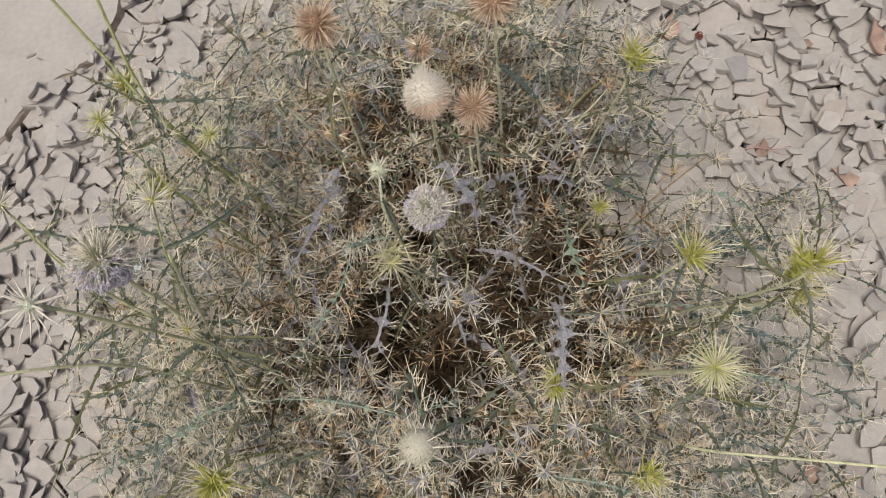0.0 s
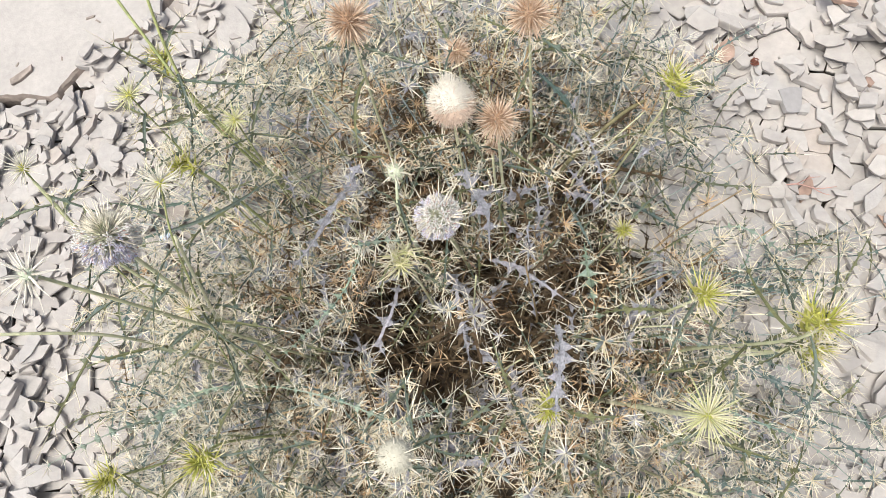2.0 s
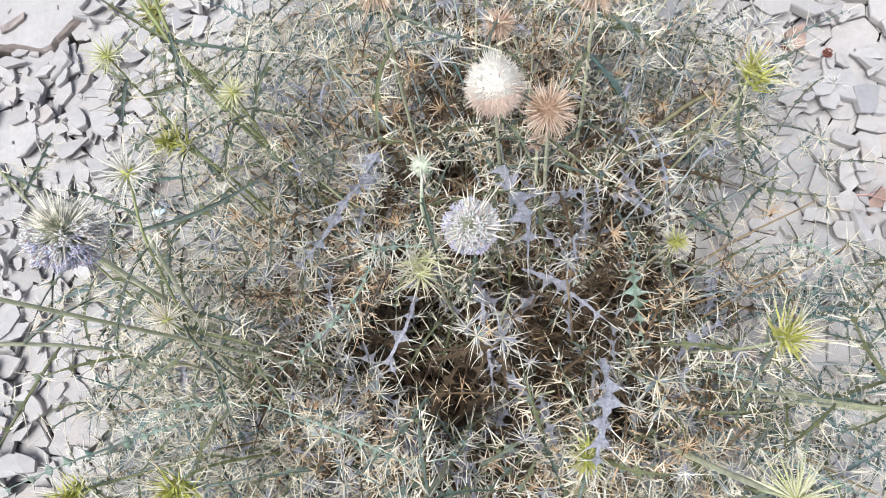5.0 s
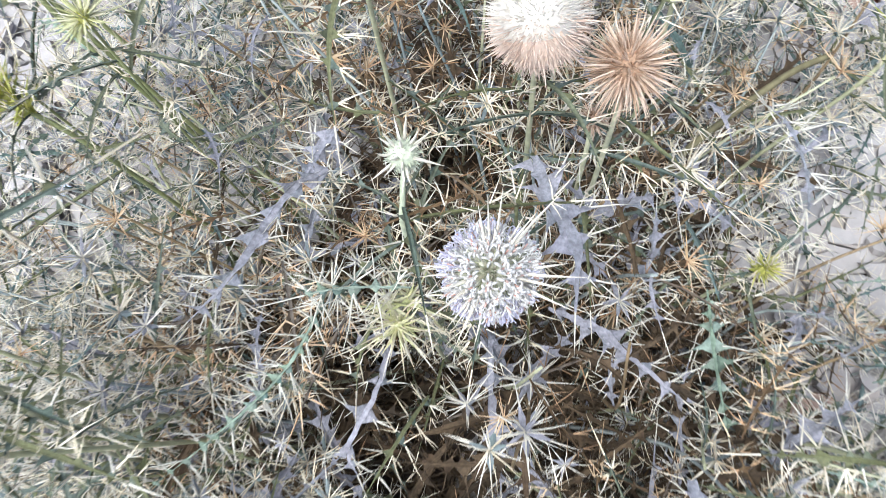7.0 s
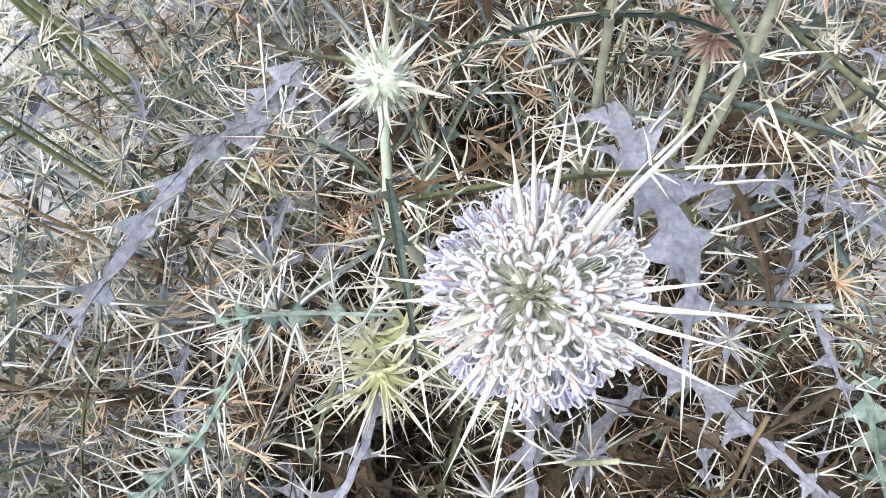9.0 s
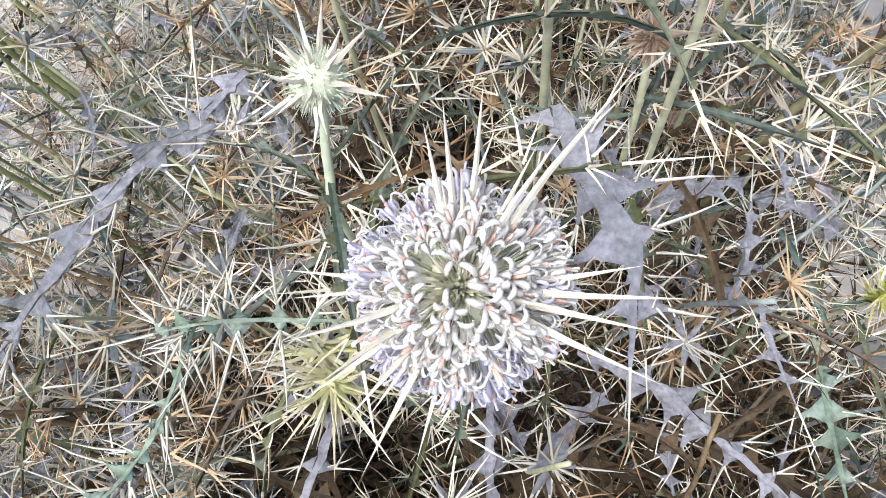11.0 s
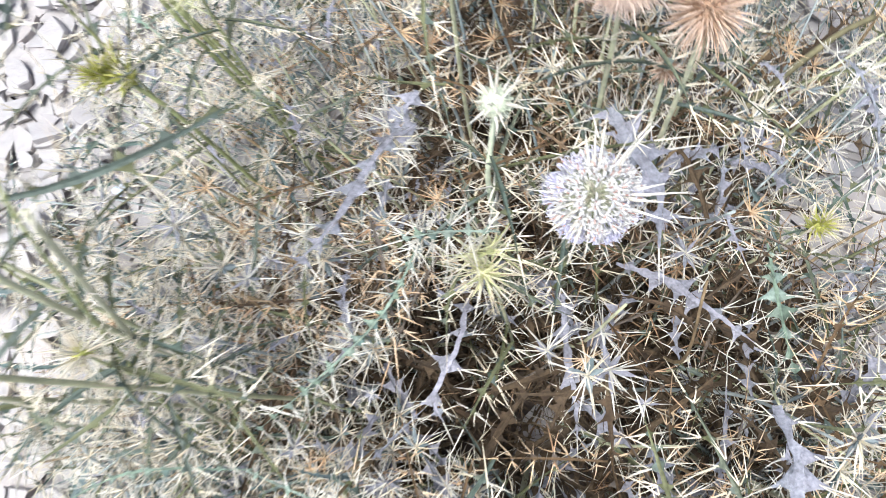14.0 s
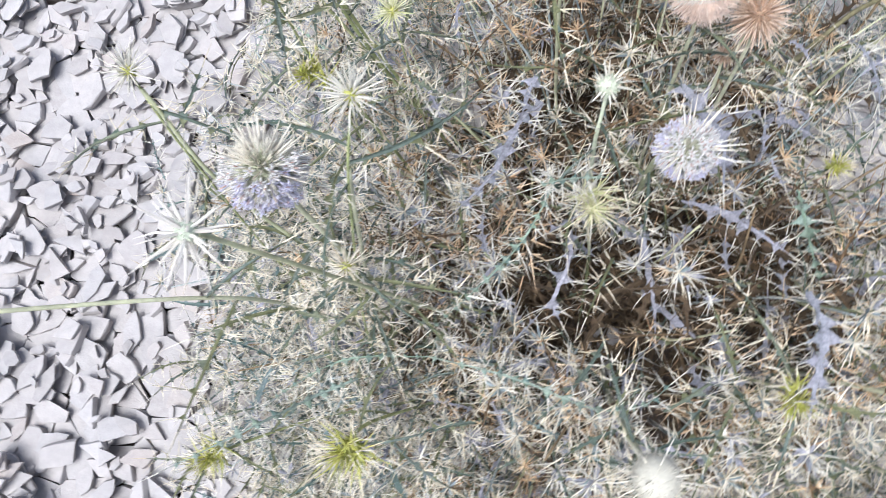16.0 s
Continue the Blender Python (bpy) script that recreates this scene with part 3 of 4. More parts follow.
def sliver(x, y, size, turn, seed):
    """A thin brown splinter of slate lying on the slab."""
    g = shard(random.Random(seed), [(-0.026 * size, -0.006 * size), (0.020 * size, -0.008 * size), (0.027 * size, 0.002 * size), (-0.022 * size, 0.007 * size)], 0.006 * size)
    ob = tagged(new("slate_sliver", g.mesh("slate_sliver", [M_RIM])), "narrow brown slate splinter on the pale slab" if size > 0.5 else "tiny dark slate crumb on the pale slab", "stone", "splinters on the slab")
    ob.matrix_basis = pose(x, y, 0.0235 + 0.003 * size, 0, 0, turn)


for args in ((-0.857, 0.737, 1.0, 42, 8), (-0.737, 0.856, 0.36, 20, 9), (-0.872, 0.762, 0.2, 70, 10), (-0.782, 0.768, 0.2, 110, 11), (-0.720, 0.846, 0.25, -30, 12)):
    sliver(*args)

# ---------------------------------------------------------------- the thistle bush
BASE = np.array((0.0, 0.22, 0.0))


def canopy(x, y):
    """The height of the thicket's top."""
    r2 = ((x + 0.02) / 0.60) ** 2 + ((y - 0.26) / 0.66) ** 2
    h = 0.45 * (1 - 0.85 * r2) + 0.05 * noise.noise((x * 9, y * 9, 5))
    return max(0.06, h - 0.075 * min(1, max(0, (x - 0.02) / 0.12)) * max(0, 1 - abs(y - 0.29) / 0.24))


HOLES = [(-0.085, 0.165, 0.044), (-0.018, 0.095, 0.035)]


def hole(x, y, pad=0.0):
    return any((x - a) ** 2 + (y - b) ** 2 < (r + pad) ** 2 for a, b, r in HOLES)


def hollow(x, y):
    """How far a place lies in the hollow beside the open globe, where dry growth stands thinner and darker colours
    paint its shade.
    """
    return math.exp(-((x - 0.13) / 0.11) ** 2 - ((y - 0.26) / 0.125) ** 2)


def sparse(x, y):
    """The barest part of that hollow, close under the globe; the darkest leaf colours paint its shade."""
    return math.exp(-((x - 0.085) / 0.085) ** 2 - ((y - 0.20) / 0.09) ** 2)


def thistle_bush():
    rnd, aside = random.Random(11), random.Random(5)
    bush = tagged(new("thistle_bush", None), "dense grey-green thistle bush bristling with straw-coloured thorns", "bush")
    spots = []
    stems = 0

    def rosettes(line, places):
        """Stars of thorns at the tip of a shoot and at the nodes below it, facing out."""
        for u in places:
            c = np.array(line[min(int(u * (len(line) - 1)), len(line) - 1)]) + np.array([rnd.uniform(-0.012, 0.012) for _ in range(3)])
            if c[2] < 0.5 * canopy(c[0], c[1]) or math.hypot(c[0] + 0.007, c[1] - 0.225) < 0.03:
                continue
            if rnd.random() < 0.65 * hollow(c[0], c[1]):
                continue
            tan = math.exp(-((c[0] - 0.0) / 0.24) ** 2 - ((c[1] - 0.40) / 0.17) ** 2)
            kind = "tanstar" if rnd.random() < 0.5 * tan else "greystar" if rnd.random() < 0.24 else "star"
            d = unit((c[0] * 1.2 + rnd.gauss(0, 0.4), (c[1] - 0.25) * 1.2 + rnd.gauss(0, 0.4), 1.0))
            m = pose(*c) @ turned(d, rnd.uniform(0, 6)) @ Matrix.Scale(rnd.uniform(0.8, 1.25), 4)
            n = rnd.randrange(9)
            if aside.random() < 0.85 * sparse(c[0], c[1]):
                continue
            if kind == "star" and aside.random() < 0.9 * sparse(c[0], c[1]):
                kind = "greystar"
            spots.append((False, -c[2] - 0.05, kind, n, m))

    for k in range(2500):
        if stems >= 200:
            break
        w, q = rnd.uniform(0, 2 * math.pi), math.sqrt(rnd.random())
        x, y = -0.03 + (0.50 if math.cos(w) > 0 else 0.56) * q * math.cos(w), 0.28 + 0.62 * q * math.sin(w)
        if hole(x, y, 0.012):
            continue
        if rnd.random() < 0.8 * q ** 1.5 - (0.6 if y > 0.35 and abs(x + 0.1) < 0.3 else 0.25 if x < -0.12 else 0):
            continue
        z = canopy(x, y) * rnd.uniform(0.78, 1.0)
        end = np.array((x, y, z))
        root = np.array((BASE[0] + 0.55 * (x - BASE[0]) + rnd.uniform(-0.05, 0.05), BASE[1] + 0.55 * (y - BASE[1]) + rnd.uniform(-0.05, 0.05), -0.012))
        mid = root * 0.45 + end * 0.55 + np.array((rnd.uniform(-0.03, 0.03), rnd.uniform(-0.03, 0.03), z * 0.12))
        line = smooth_line([root, root * 0.8 + end * 0.2 + np.array((0, 0, z * 0.14)), mid, end], 5)
        g = Geo()
        dry = rnd.random() < 0.35
        tube(g, line, 0.0024, 0.0009, 0, 6, 0.06)
        part("stem", g.mesh("stem", [M_STEMDRY if dry else rnd.choice((M_STEM, M_STEMGREY, M_STEMGREY))], True), bush)
        stems += 1
        n = len(line)
        az = rnd.uniform(0, 360)
        steps = 12
        for s in range(steps):
            u = 0.25 + 0.75 * (s + rnd.uniform(0, 0.6)) / steps
            i = min(int(u * (n - 1)), n - 2)
            c = line[i] + (line[i + 1] - line[i]) * (u * (n - 1) - i)
            az += 137.5 + rnd.uniform(-20, 20)
            if hole(c[0], c[1], -0.012) and c[2] > 0.12:
                continue
            rim = math.hypot((c[0] - 0.01) / 0.29, (c[1] - 0.28) / 0.34)
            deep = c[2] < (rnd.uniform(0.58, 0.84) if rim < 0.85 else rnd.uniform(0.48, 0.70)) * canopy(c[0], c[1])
            if deep and rim < 0.8 and c[2] > 0.4 * canopy(c[0], c[1]) and rnd.random() < 0.22:
                continue
            if rim > 0.8 and rnd.random() < (0.9 if deep else 0.38) * min(1, (rim - 0.8) / 0.5):
                continue
            if not deep and rnd.random() < 0.28:
                continue
            if deep and ((c[0] < -0.13 and c[1] > 0.28) or (c[0] > 0.2 and c[1] > 0.3)) and rnd.random() < 0.7:
                continue
            lift = rnd.uniform(-5, 45)
            size = rnd.uniform(0.6, 1.0) * (0.75 if s > steps - 4 else 1.0)
            browner = math.exp(-((c[0] - 0.0) / 0.27) ** 2 - ((c[1] - 0.40) / 0.20) ** 2)
            p = rnd.random()
            # the lower a leaf sits, the darker its colour, painting in the thicket's shade
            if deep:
                kind = ("deadshade" if p < 0.38 or (c[2] < 0.45 * canopy(c[0], c[1]) and p < 0.8) else "deep" if p < 0.38 + 0.17 + 0.3 * browner else "grey" if p < 0.86 else "green") if rim < 0.9 else ("deadshade" if p < 0.14 else "grey" if p < 0.42 else "dry" if p < 0.66 else "green")
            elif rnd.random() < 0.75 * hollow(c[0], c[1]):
                kind = "deep" if p < 0.45 else "deadshade" if p < 0.7 else "grey"
            elif p < 0.30 * browner:
                kind = "deep"
            elif p < 0.14 + 0.56 * browner:
                kind = "dry"
            elif p < 0.62:
                kind = "green"
            elif p < 0.90:
                kind = "grey"
            else:
                kind = "teal"
            m = pose(*c) @ pose(0, 0, 0, 0, 0, az) @ pose(0, 0, 0, rnd.uniform(-40, 40), -lift, 0) @ Matrix.Scale(size, 4)
            # leaves in the barest hollow swap to darker colours in place of shade
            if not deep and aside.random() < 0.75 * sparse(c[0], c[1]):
                kind = aside.choice(("deep", "deadshade", "deadshade", "grey"))
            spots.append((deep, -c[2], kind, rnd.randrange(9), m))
        rosettes(line, (1.0, 0.9, 0.78, 0.66))
    for k in range(306):
        w, q = rnd.uniform(0, 2 * math.pi), rnd.uniform(0.62, 1.12)
        if k >= 170:
            w, q = (radians(rnd.uniform(195, 226)), rnd.uniform(0.62, 1.0)) if k < 194 else (radians(rnd.uniform(212, 250)), rnd.uniform(0.6, 0.98)) if k >= 205 else (radians(rnd.uniform(295, 345)), rnd.uniform(0.7, 1.15))
        if k >= 235:
            w, q = (radians(rnd.uniform(105, 165)), rnd.uniform(0.6, 1.08)) if k < 258 else (radians(rnd.uniform(25, 75)), rnd.uniform(0.6, 0.95)) if k < 276 else (radians(rnd.uniform(180, 228)), rnd.uniform(0.55, 0.98))
        x, y = -0.03 + 0.56 * q * math.cos(w), 0.26 + 0.58 * q * math.sin(w)
        if (x > 0.42 and y > 0.38) or (x < -0.47 and y > 0.60) or (x > 0.38 and y > 0.55):
            continue
        z = max(0.07, canopy(x, y) * rnd.uniform(0.45, 0.9))
        end = np.array((x, y, z))
        root = np.array((x * 0.72, 0.24 + (y - 0.24) * 0.72, -0.012)) + np.array((rnd.uniform(-0.06, 0.06), rnd.uniform(-0.06, 0.06), 0))
        line = smooth_line([root, root * 0.6 + end * 0.4 + np.array((0, 0, z * 0.2)), end], 6)
        g = Geo()
        tube(g, line, 0.0016, 0.0008, 0, 5)
        part("stem", g.mesh("stem", [M_STEMGREY], True), bush)
        az = rnd.uniform(0, 360)
        for s in range(5):
            c = line[3 + int(s * (len(line) - 4) / 4)]
            az += 137.5
            m = pose(*c) @ pose(0, 0, 0, 0, 0, az) @ pose(0, 0, 0, rnd.uniform(-40, 40), -rnd.uniform(-5, 35), 0) @ Matrix.Scale(rnd.uniform(0.6, 1.0), 4)
            spots.append((False, -c[2] + 0.1, "teal" if rnd.random() < 0.38 else "green", rnd.randrange(9), m))
        rosettes(line, (1.0, 0.85, 0.7))
    for k in range(370):
        x, y = (rnd.uniform(-0.22, 0.22), rnd.uniform(-0.10, 0.12)) if k < 200 else (rnd.uniform(-0.20, 0.22), rnd.uniform(0.06, 0.34)) if k < 300 else (rnd.uniform(0.04, 0.27), rnd.uniform(-0.09, 0.11))
        if hole(x, y) or math.hypot(x + 0.007, y - 0.225) < 0.035 or rnd.random() < hollow(x, y):
            continue
        m = pose(x, y, canopy(x, y) * rnd.uniform(0.68, 0.93)) @ pose(0, 0, 0, rnd.uniform(-40, 40), -rnd.uniform(-5, 40), rnd.uniform(0, 360)) @ Matrix.Scale(rnd.uniform(0.6, 1.0), 4)
        kind, n = rnd.choice(("green", "star", "star", "greystar", "tanstar", "dry")), rnd.randrange(9)
        if aside.random() >= sparse(x, y):
            spots.append((False, 0.0, kind, n, m))
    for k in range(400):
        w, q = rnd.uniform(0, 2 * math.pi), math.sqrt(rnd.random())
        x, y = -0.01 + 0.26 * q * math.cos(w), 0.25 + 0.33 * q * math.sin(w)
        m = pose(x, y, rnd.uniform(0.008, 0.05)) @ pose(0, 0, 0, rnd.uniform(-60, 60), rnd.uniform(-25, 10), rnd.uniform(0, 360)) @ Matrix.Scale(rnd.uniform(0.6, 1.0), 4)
        spots.append((True, 0.0, "deadshade" if rnd.random() < 0.75 else "deep", rnd.randrange(9), m))
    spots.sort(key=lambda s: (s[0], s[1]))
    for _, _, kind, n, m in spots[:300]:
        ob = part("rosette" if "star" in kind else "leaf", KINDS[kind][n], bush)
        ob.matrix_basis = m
    mats = [M_GREEN, M_GREY, M_DRY, M_STRAW, M_DULLPALE, M_RUST, M_TEAL, M_TANSPINE, M_DEADSHADE, M_BLUEGREY]
    where = {"teal": (6, 4), "green": (0, 3), "grey": (1, 4), "dry": (2, 7), "deep": (2, 5), "deadshade": (8, 8), "star": (9, 3), "greystar": (1, 4), "tanstar": (2, 7)}
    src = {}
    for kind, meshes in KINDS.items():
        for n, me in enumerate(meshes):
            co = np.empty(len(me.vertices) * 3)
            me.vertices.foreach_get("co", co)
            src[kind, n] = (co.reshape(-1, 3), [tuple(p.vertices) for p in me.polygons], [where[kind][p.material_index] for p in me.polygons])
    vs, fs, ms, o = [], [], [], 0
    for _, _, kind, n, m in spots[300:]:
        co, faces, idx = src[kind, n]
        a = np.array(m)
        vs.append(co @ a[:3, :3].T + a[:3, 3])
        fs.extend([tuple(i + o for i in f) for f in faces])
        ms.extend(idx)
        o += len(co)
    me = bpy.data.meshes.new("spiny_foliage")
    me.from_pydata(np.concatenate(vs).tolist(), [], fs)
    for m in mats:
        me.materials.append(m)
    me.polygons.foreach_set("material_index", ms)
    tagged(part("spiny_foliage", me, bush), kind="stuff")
    return bush


bush = thistle_bush()


def long_leaf(points, width, grey=True, lobes=7, lobe=0.012, thorn=0.022, normal=(0, -0.3, 1), seed=1, extra=2, dark=False):
    """One of the leaves that stand out of the thicket."""
    g = Geo()
    leaf_blade(g, smooth_line(points, 7), normal, width * 0.42, random.Random(seed), lobes=lobes, lobe=lobe * 1.12, thorn=thorn, extra=extra, thorn_r=0.00066, ragged=0.5)
    return part("long_leaf", g.mesh("long_leaf", [M_GREY if grey else M_TEAL if dark else M_WINGED, M_DULLPALE], True), bush,
                "withered lavender-grey leaf with thorned lobes" if grey else "blue-green leaf with thorned lobes")


long_leaf([(-0.100, 0.300, 0.425), (-0.118, 0.283, 0.432), (-0.141, 0.238, 0.434), (-0.176, 0.213, 0.405)], 0.0050, lobes=8, lobe=0.0125, thorn=0.026, seed=1)
long_leaf([(-0.105, 0.335, 0.40), (-0.112, 0.318, 0.405), (-0.118, 0.290, 0.42)], 0.005, lobes=3, seed=2)
long_leaf([(0.012, 0.318, 0.41), (0.018, 0.292, 0.425), (0.034, 0.262, 0.43), (0.036, 0.228, 0.42)], 0.0095, lobes=5, lobe=0.016, seed=3)
long_leaf([(0.030, 0.250, 0.30), (0.062, 0.236, 0.31), (0.085, 0.215, 0.325), (0.115, 0.192, 0.325)], 0.007, lobes=6, seed=4)
long_leaf([(0.100, 0.150, 0.395), (0.102, 0.120, 0.412), (0.096, 0.088, 0.410), (0.093, 0.055, 0.395)], 0.0085, lobes=6, lobe=0.014, thorn=0.022, seed=5)
long_leaf([(-0.008, 0.225, 0.31), (-0.006, 0.190, 0.311), (0.001, 0.152, 0.298), (0.004, 0.125, 0.28)], 0.006, lobes=5, seed=6)
long_leaf([(-0.074, 0.218, 0.32), (-0.078, 0.185, 0.336), (-0.092, 0.150, 0.336), (-0.085, 0.132, 0.33)], 0.005, lobes=5, seed=7)
long_leaf([(-0.20, 0.10, 0.37), (-0.143, 0.087, 0.40), (-0.108, 0.076, 0.40), (-0.065, 0.060, 0.407), (-0.03, 0.063, 0.412), (-0.008, 0.080, 0.415)], 0.0020, False, lobes=15, lobe=0.007, thorn=0.024, seed=8)
long_leaf([(-0.050, 0.238, 0.42), (-0.075, 0.235, 0.43), (-0.092, 0.232, 0.432), (-0.105, 0.228, 0.432)], 0.0022, False, lobes=6, lobe=0.007, thorn=0.030, seed=9, extra=4)
long_leaf([(-0.092, 0.232, 0.43), (-0.118, 0.192, 0.40), (-0.155, 0.155, 0.39), (-0.196, 0.120, 0.38)], 0.0019, False, lobes=14, lobe=0.007, thorn=0.024, seed=10)
for k, m in enumerate((pose(-0.034, 0.300, 0.425, 10, -10, -30), pose(-0.020, 0.292, 0.42, -20, 0, 200))):
    part("leaf", KINDS["deep"][k], bush, "dry rust-brown thorny leaf").matrix_basis = m @ Matrix.Scale(0.6, 4)
long_leaf([(0.140, 0.360, 0.40), (0.143, 0.330, 0.43), (0.150, 0.295, 0.43), (0.156, 0.270, 0.40)], 0.0022, lobes=10, lobe=0.006, thorn=0.024, seed=12, extra=3)
long_leaf([(0.145, 0.275, 0.27), (0.146, 0.225, 0.282), (0.155, 0.170, 0.28)], 0.003, False, lobes=8, thorn=0.022, seed=13)
long_leaf([(0.125, 0.350, 0.25), (0.149, 0.342, 0.255), (0.175, 0.325, 0.25)], 0.007, lobes=4, seed=14)
long_leaf([(-0.240, 0.080, 0.44), (-0.266, 0.067, 0.459), (-0.301, 0.044, 0.50), (-0.36, 0.015, 0.50)], 0.0022, False, lobes=12, lobe=0.007, thorn=0.016, seed=15)


for k, (pts, thorn) in enumerate([
        ([(0.16, 0.165, 0.26), (0.24, 0.150, 0.29), (0.32, 0.125, 0.29), (0.42, 0.105, 0.25)], 0.016), ([(0.23, 0.10, 0.24), (0.31, 0.065, 0.26), (0.38, 0.035, 0.24), (0.45, -0.02, 0.20)], 0.015),
        ([(0.27, 0.30, 0.20), (0.34, 0.30, 0.23), (0.39, 0.27, 0.22), (0.42, 0.30, 0.18)], 0.014), ([(0.28, 0.22, 0.22), (0.33, 0.24, 0.24), (0.36, 0.29, 0.22)], 0.014),
        ([(-0.20, 0.10, 0.36), (-0.27, 0.095, 0.38), (-0.34, 0.06, 0.36)], 0.018), ([(-0.08, -0.02, 0.36), (-0.13, -0.05, 0.37), (-0.19, -0.06, 0.33)], 0.020),
        ([(0.05, -0.01, 0.34), (0.12, -0.03, 0.36), (0.18, -0.06, 0.33)], 0.020), ([(-0.32, 0.42, 0.30), (-0.38, 0.46, 0.30), (-0.43, 0.45, 0.24)], 0.015)]):
    long_leaf(pts, 0.0020, False, lobes=13, lobe=0.0065, thorn=thorn, seed=40 + k, extra=1)

# dark slender fronds that reach out over the chips
rf = random.Random(77)
for k in range(18):
    w = radians(rf.uniform(-52, 22)) if k < 12 else radians(rf.uniform(195, 235))
    d, side = np.array((math.cos(w), math.sin(w), 0)), np.array((-math.sin(w), math.cos(w), 0))
    r, ll, z, sway = rf.uniform(0.20, 0.30), rf.uniform(0.14, 0.24), rf.uniform(0.12, 0.24), rf.uniform(-0.05, 0.05)
    p = np.array((0.0, 0.22, z)) + d * r
    long_leaf([tuple(p), tuple(p + d * ll * 0.4 + side * sway * 0.5 + (0, 0, 0.025)), tuple(p + d * ll * 0.75 + side * sway + (0, 0, 0.02)), tuple(p + d * ll + side * sway * 1.6 - (0, 0, 0.01))],
              0.0022, False, lobes=12, lobe=0.0065, thorn=0.014, seed=200 + k, extra=1, dark=True)


# ---------------------------------------------------------------- flower stems
def sphere_dirs(n, seed=0.0):
    g = math.pi * (3 - math.sqrt(5))
    out = []
    for i in range(n):
        z = 1 - 2 * (i + 0.5) / n
        r = math.sqrt(1 - z * z)
        out.append(np.array((r * math.cos(g * i + seed), r * math.sin(g * i + seed), z)))
    return out


def ball(geo, c, r, mat, rows=8, cols=12):
    vs, fs = [], []
    for i in range(rows + 1):
        t = math.pi * i / rows
        for k in range(cols):
            w = 2 * math.pi * k / cols
            vs.append((c[0] + r * math.sin(t) * math.cos(w), c[1] + r * math.sin(t) * math.sin(w), c[2] + r * math.cos(t)))
    for i in range(rows):
        for k in range(cols):
            j = (k + 1) % cols
            fs.append((i * cols + k, (i + 1) * cols + k, (i + 1) * cols + j, i * cols + j))
    geo.add(vs, fs, mat)


def floret_mesh(R, petals, rnd, opened=True, bract=None):
    """One tubular floret of a globe: bracts, a pale tube, five strap-shaped lobes that curl back, and the anther."""
    g = Geo()
    z = np.array((0, 0, 1.0))
    for k in range(5):
        w = k * 1.2566 + rnd.random()
        o = np.array((math.cos(w), math.sin(w), 0)) * 0.0008
        spine(g, z * R * 0.40 + o, unit(z + o * 70), R * (rnd.uniform(0.36, 0.46) if opened else rnd.uniform(0.40, 0.58)), 0.00062, 0)
    if opened:
        tube(g, [z * R * 0.48, z * R * 0.66, z * R * 0.86], 0.00050, 0.00075, 1, 6)
        start = rnd.uniform(0, 2)
        for k in range(5):
            if rnd.random() < 0.1:
                continue
            w = start + 2 * math.pi * k / 5 + rnd.uniform(-0.25, 0.25)
            o, s = np.array((math.cos(w), math.sin(w), 0)), np.array((-math.sin(w), math.cos(w), 0))
            curl, up = rnd.uniform(0.65, 1.25), rnd.uniform(-0.03, 0.05)
            prof = [(0.0005, 0.80, 0.00048), (0.0009, 0.89, 0.00058), (0.0016 * curl, 0.965 + up, 0.00064), (0.0024 * curl, 1.005 + up, 0.00062), (0.0031 * curl, 1.0 + up, 0.00057),
                    (0.0036 * curl, 0.965 + up, 0.00050), (0.0037 * curl, 0.925 + up, 0.00042), (0.0033 * curl, 0.90 + up, 0.00028)]
            vs = []
            for i, (rr, zz, ww) in enumerate(prof):
                c, q = o * rr + z * R * zz, prof[min(i + 1, len(prof) - 1)]
                along = unit(o * (q[0] - rr) + z * R * (q[1] - zz)) if i < len(prof) - 1 else along
                out = np.cross(s, along)
                vs += [c - s * ww, c - out * ww * 0.45, c + s * ww, c + out * 0.0002 * (1 if out @ z < 0 else -1)]
            fs = []
            for i in range(len(prof) - 1):
                k0 = 4 * i
                fs += [(k0 + j, k0 + (j + 1) % 4, k0 + 4 + (j + 1) % 4, k0 + 4 + j) for j in range(4)]
            g.add(vs, fs, 1)
        lean = np.array((rnd.uniform(-0.0006, 0.0006), rnd.uniform(-0.0006, 0.0006), 0))
        tube(g, [z * R * 0.86, z * R * 1.02 + lean], 0.00042, 0.00036, 2, 5)
        tube(g, [z * R * 1.02 + lean, z * R * 1.10 + lean * 2], 0.00022, 0.00030, 1, 4)
    return g.mesh("floret", [bract or M_HEART, petals, M_ANTHER], True)


def flower_stem(name, label, points, group="", r0=0.0030, r1=0.0022, mat=M_STEM):
    """The thing with its stalk, which comes from the soil; the head is put on afterwards."""
    ob = tagged(new(name, None), label, "thistle flower", group)
    root = points[0]
    ob.matrix_basis = pose(*root)
    g = Geo()
    tube(g, [q - np.asarray(root) for q in smooth_line(points, 6)], r0, r1, 0, 8, 0.05)
    part("stalk", g.mesh("stalk", [mat], True), ob)
    return ob


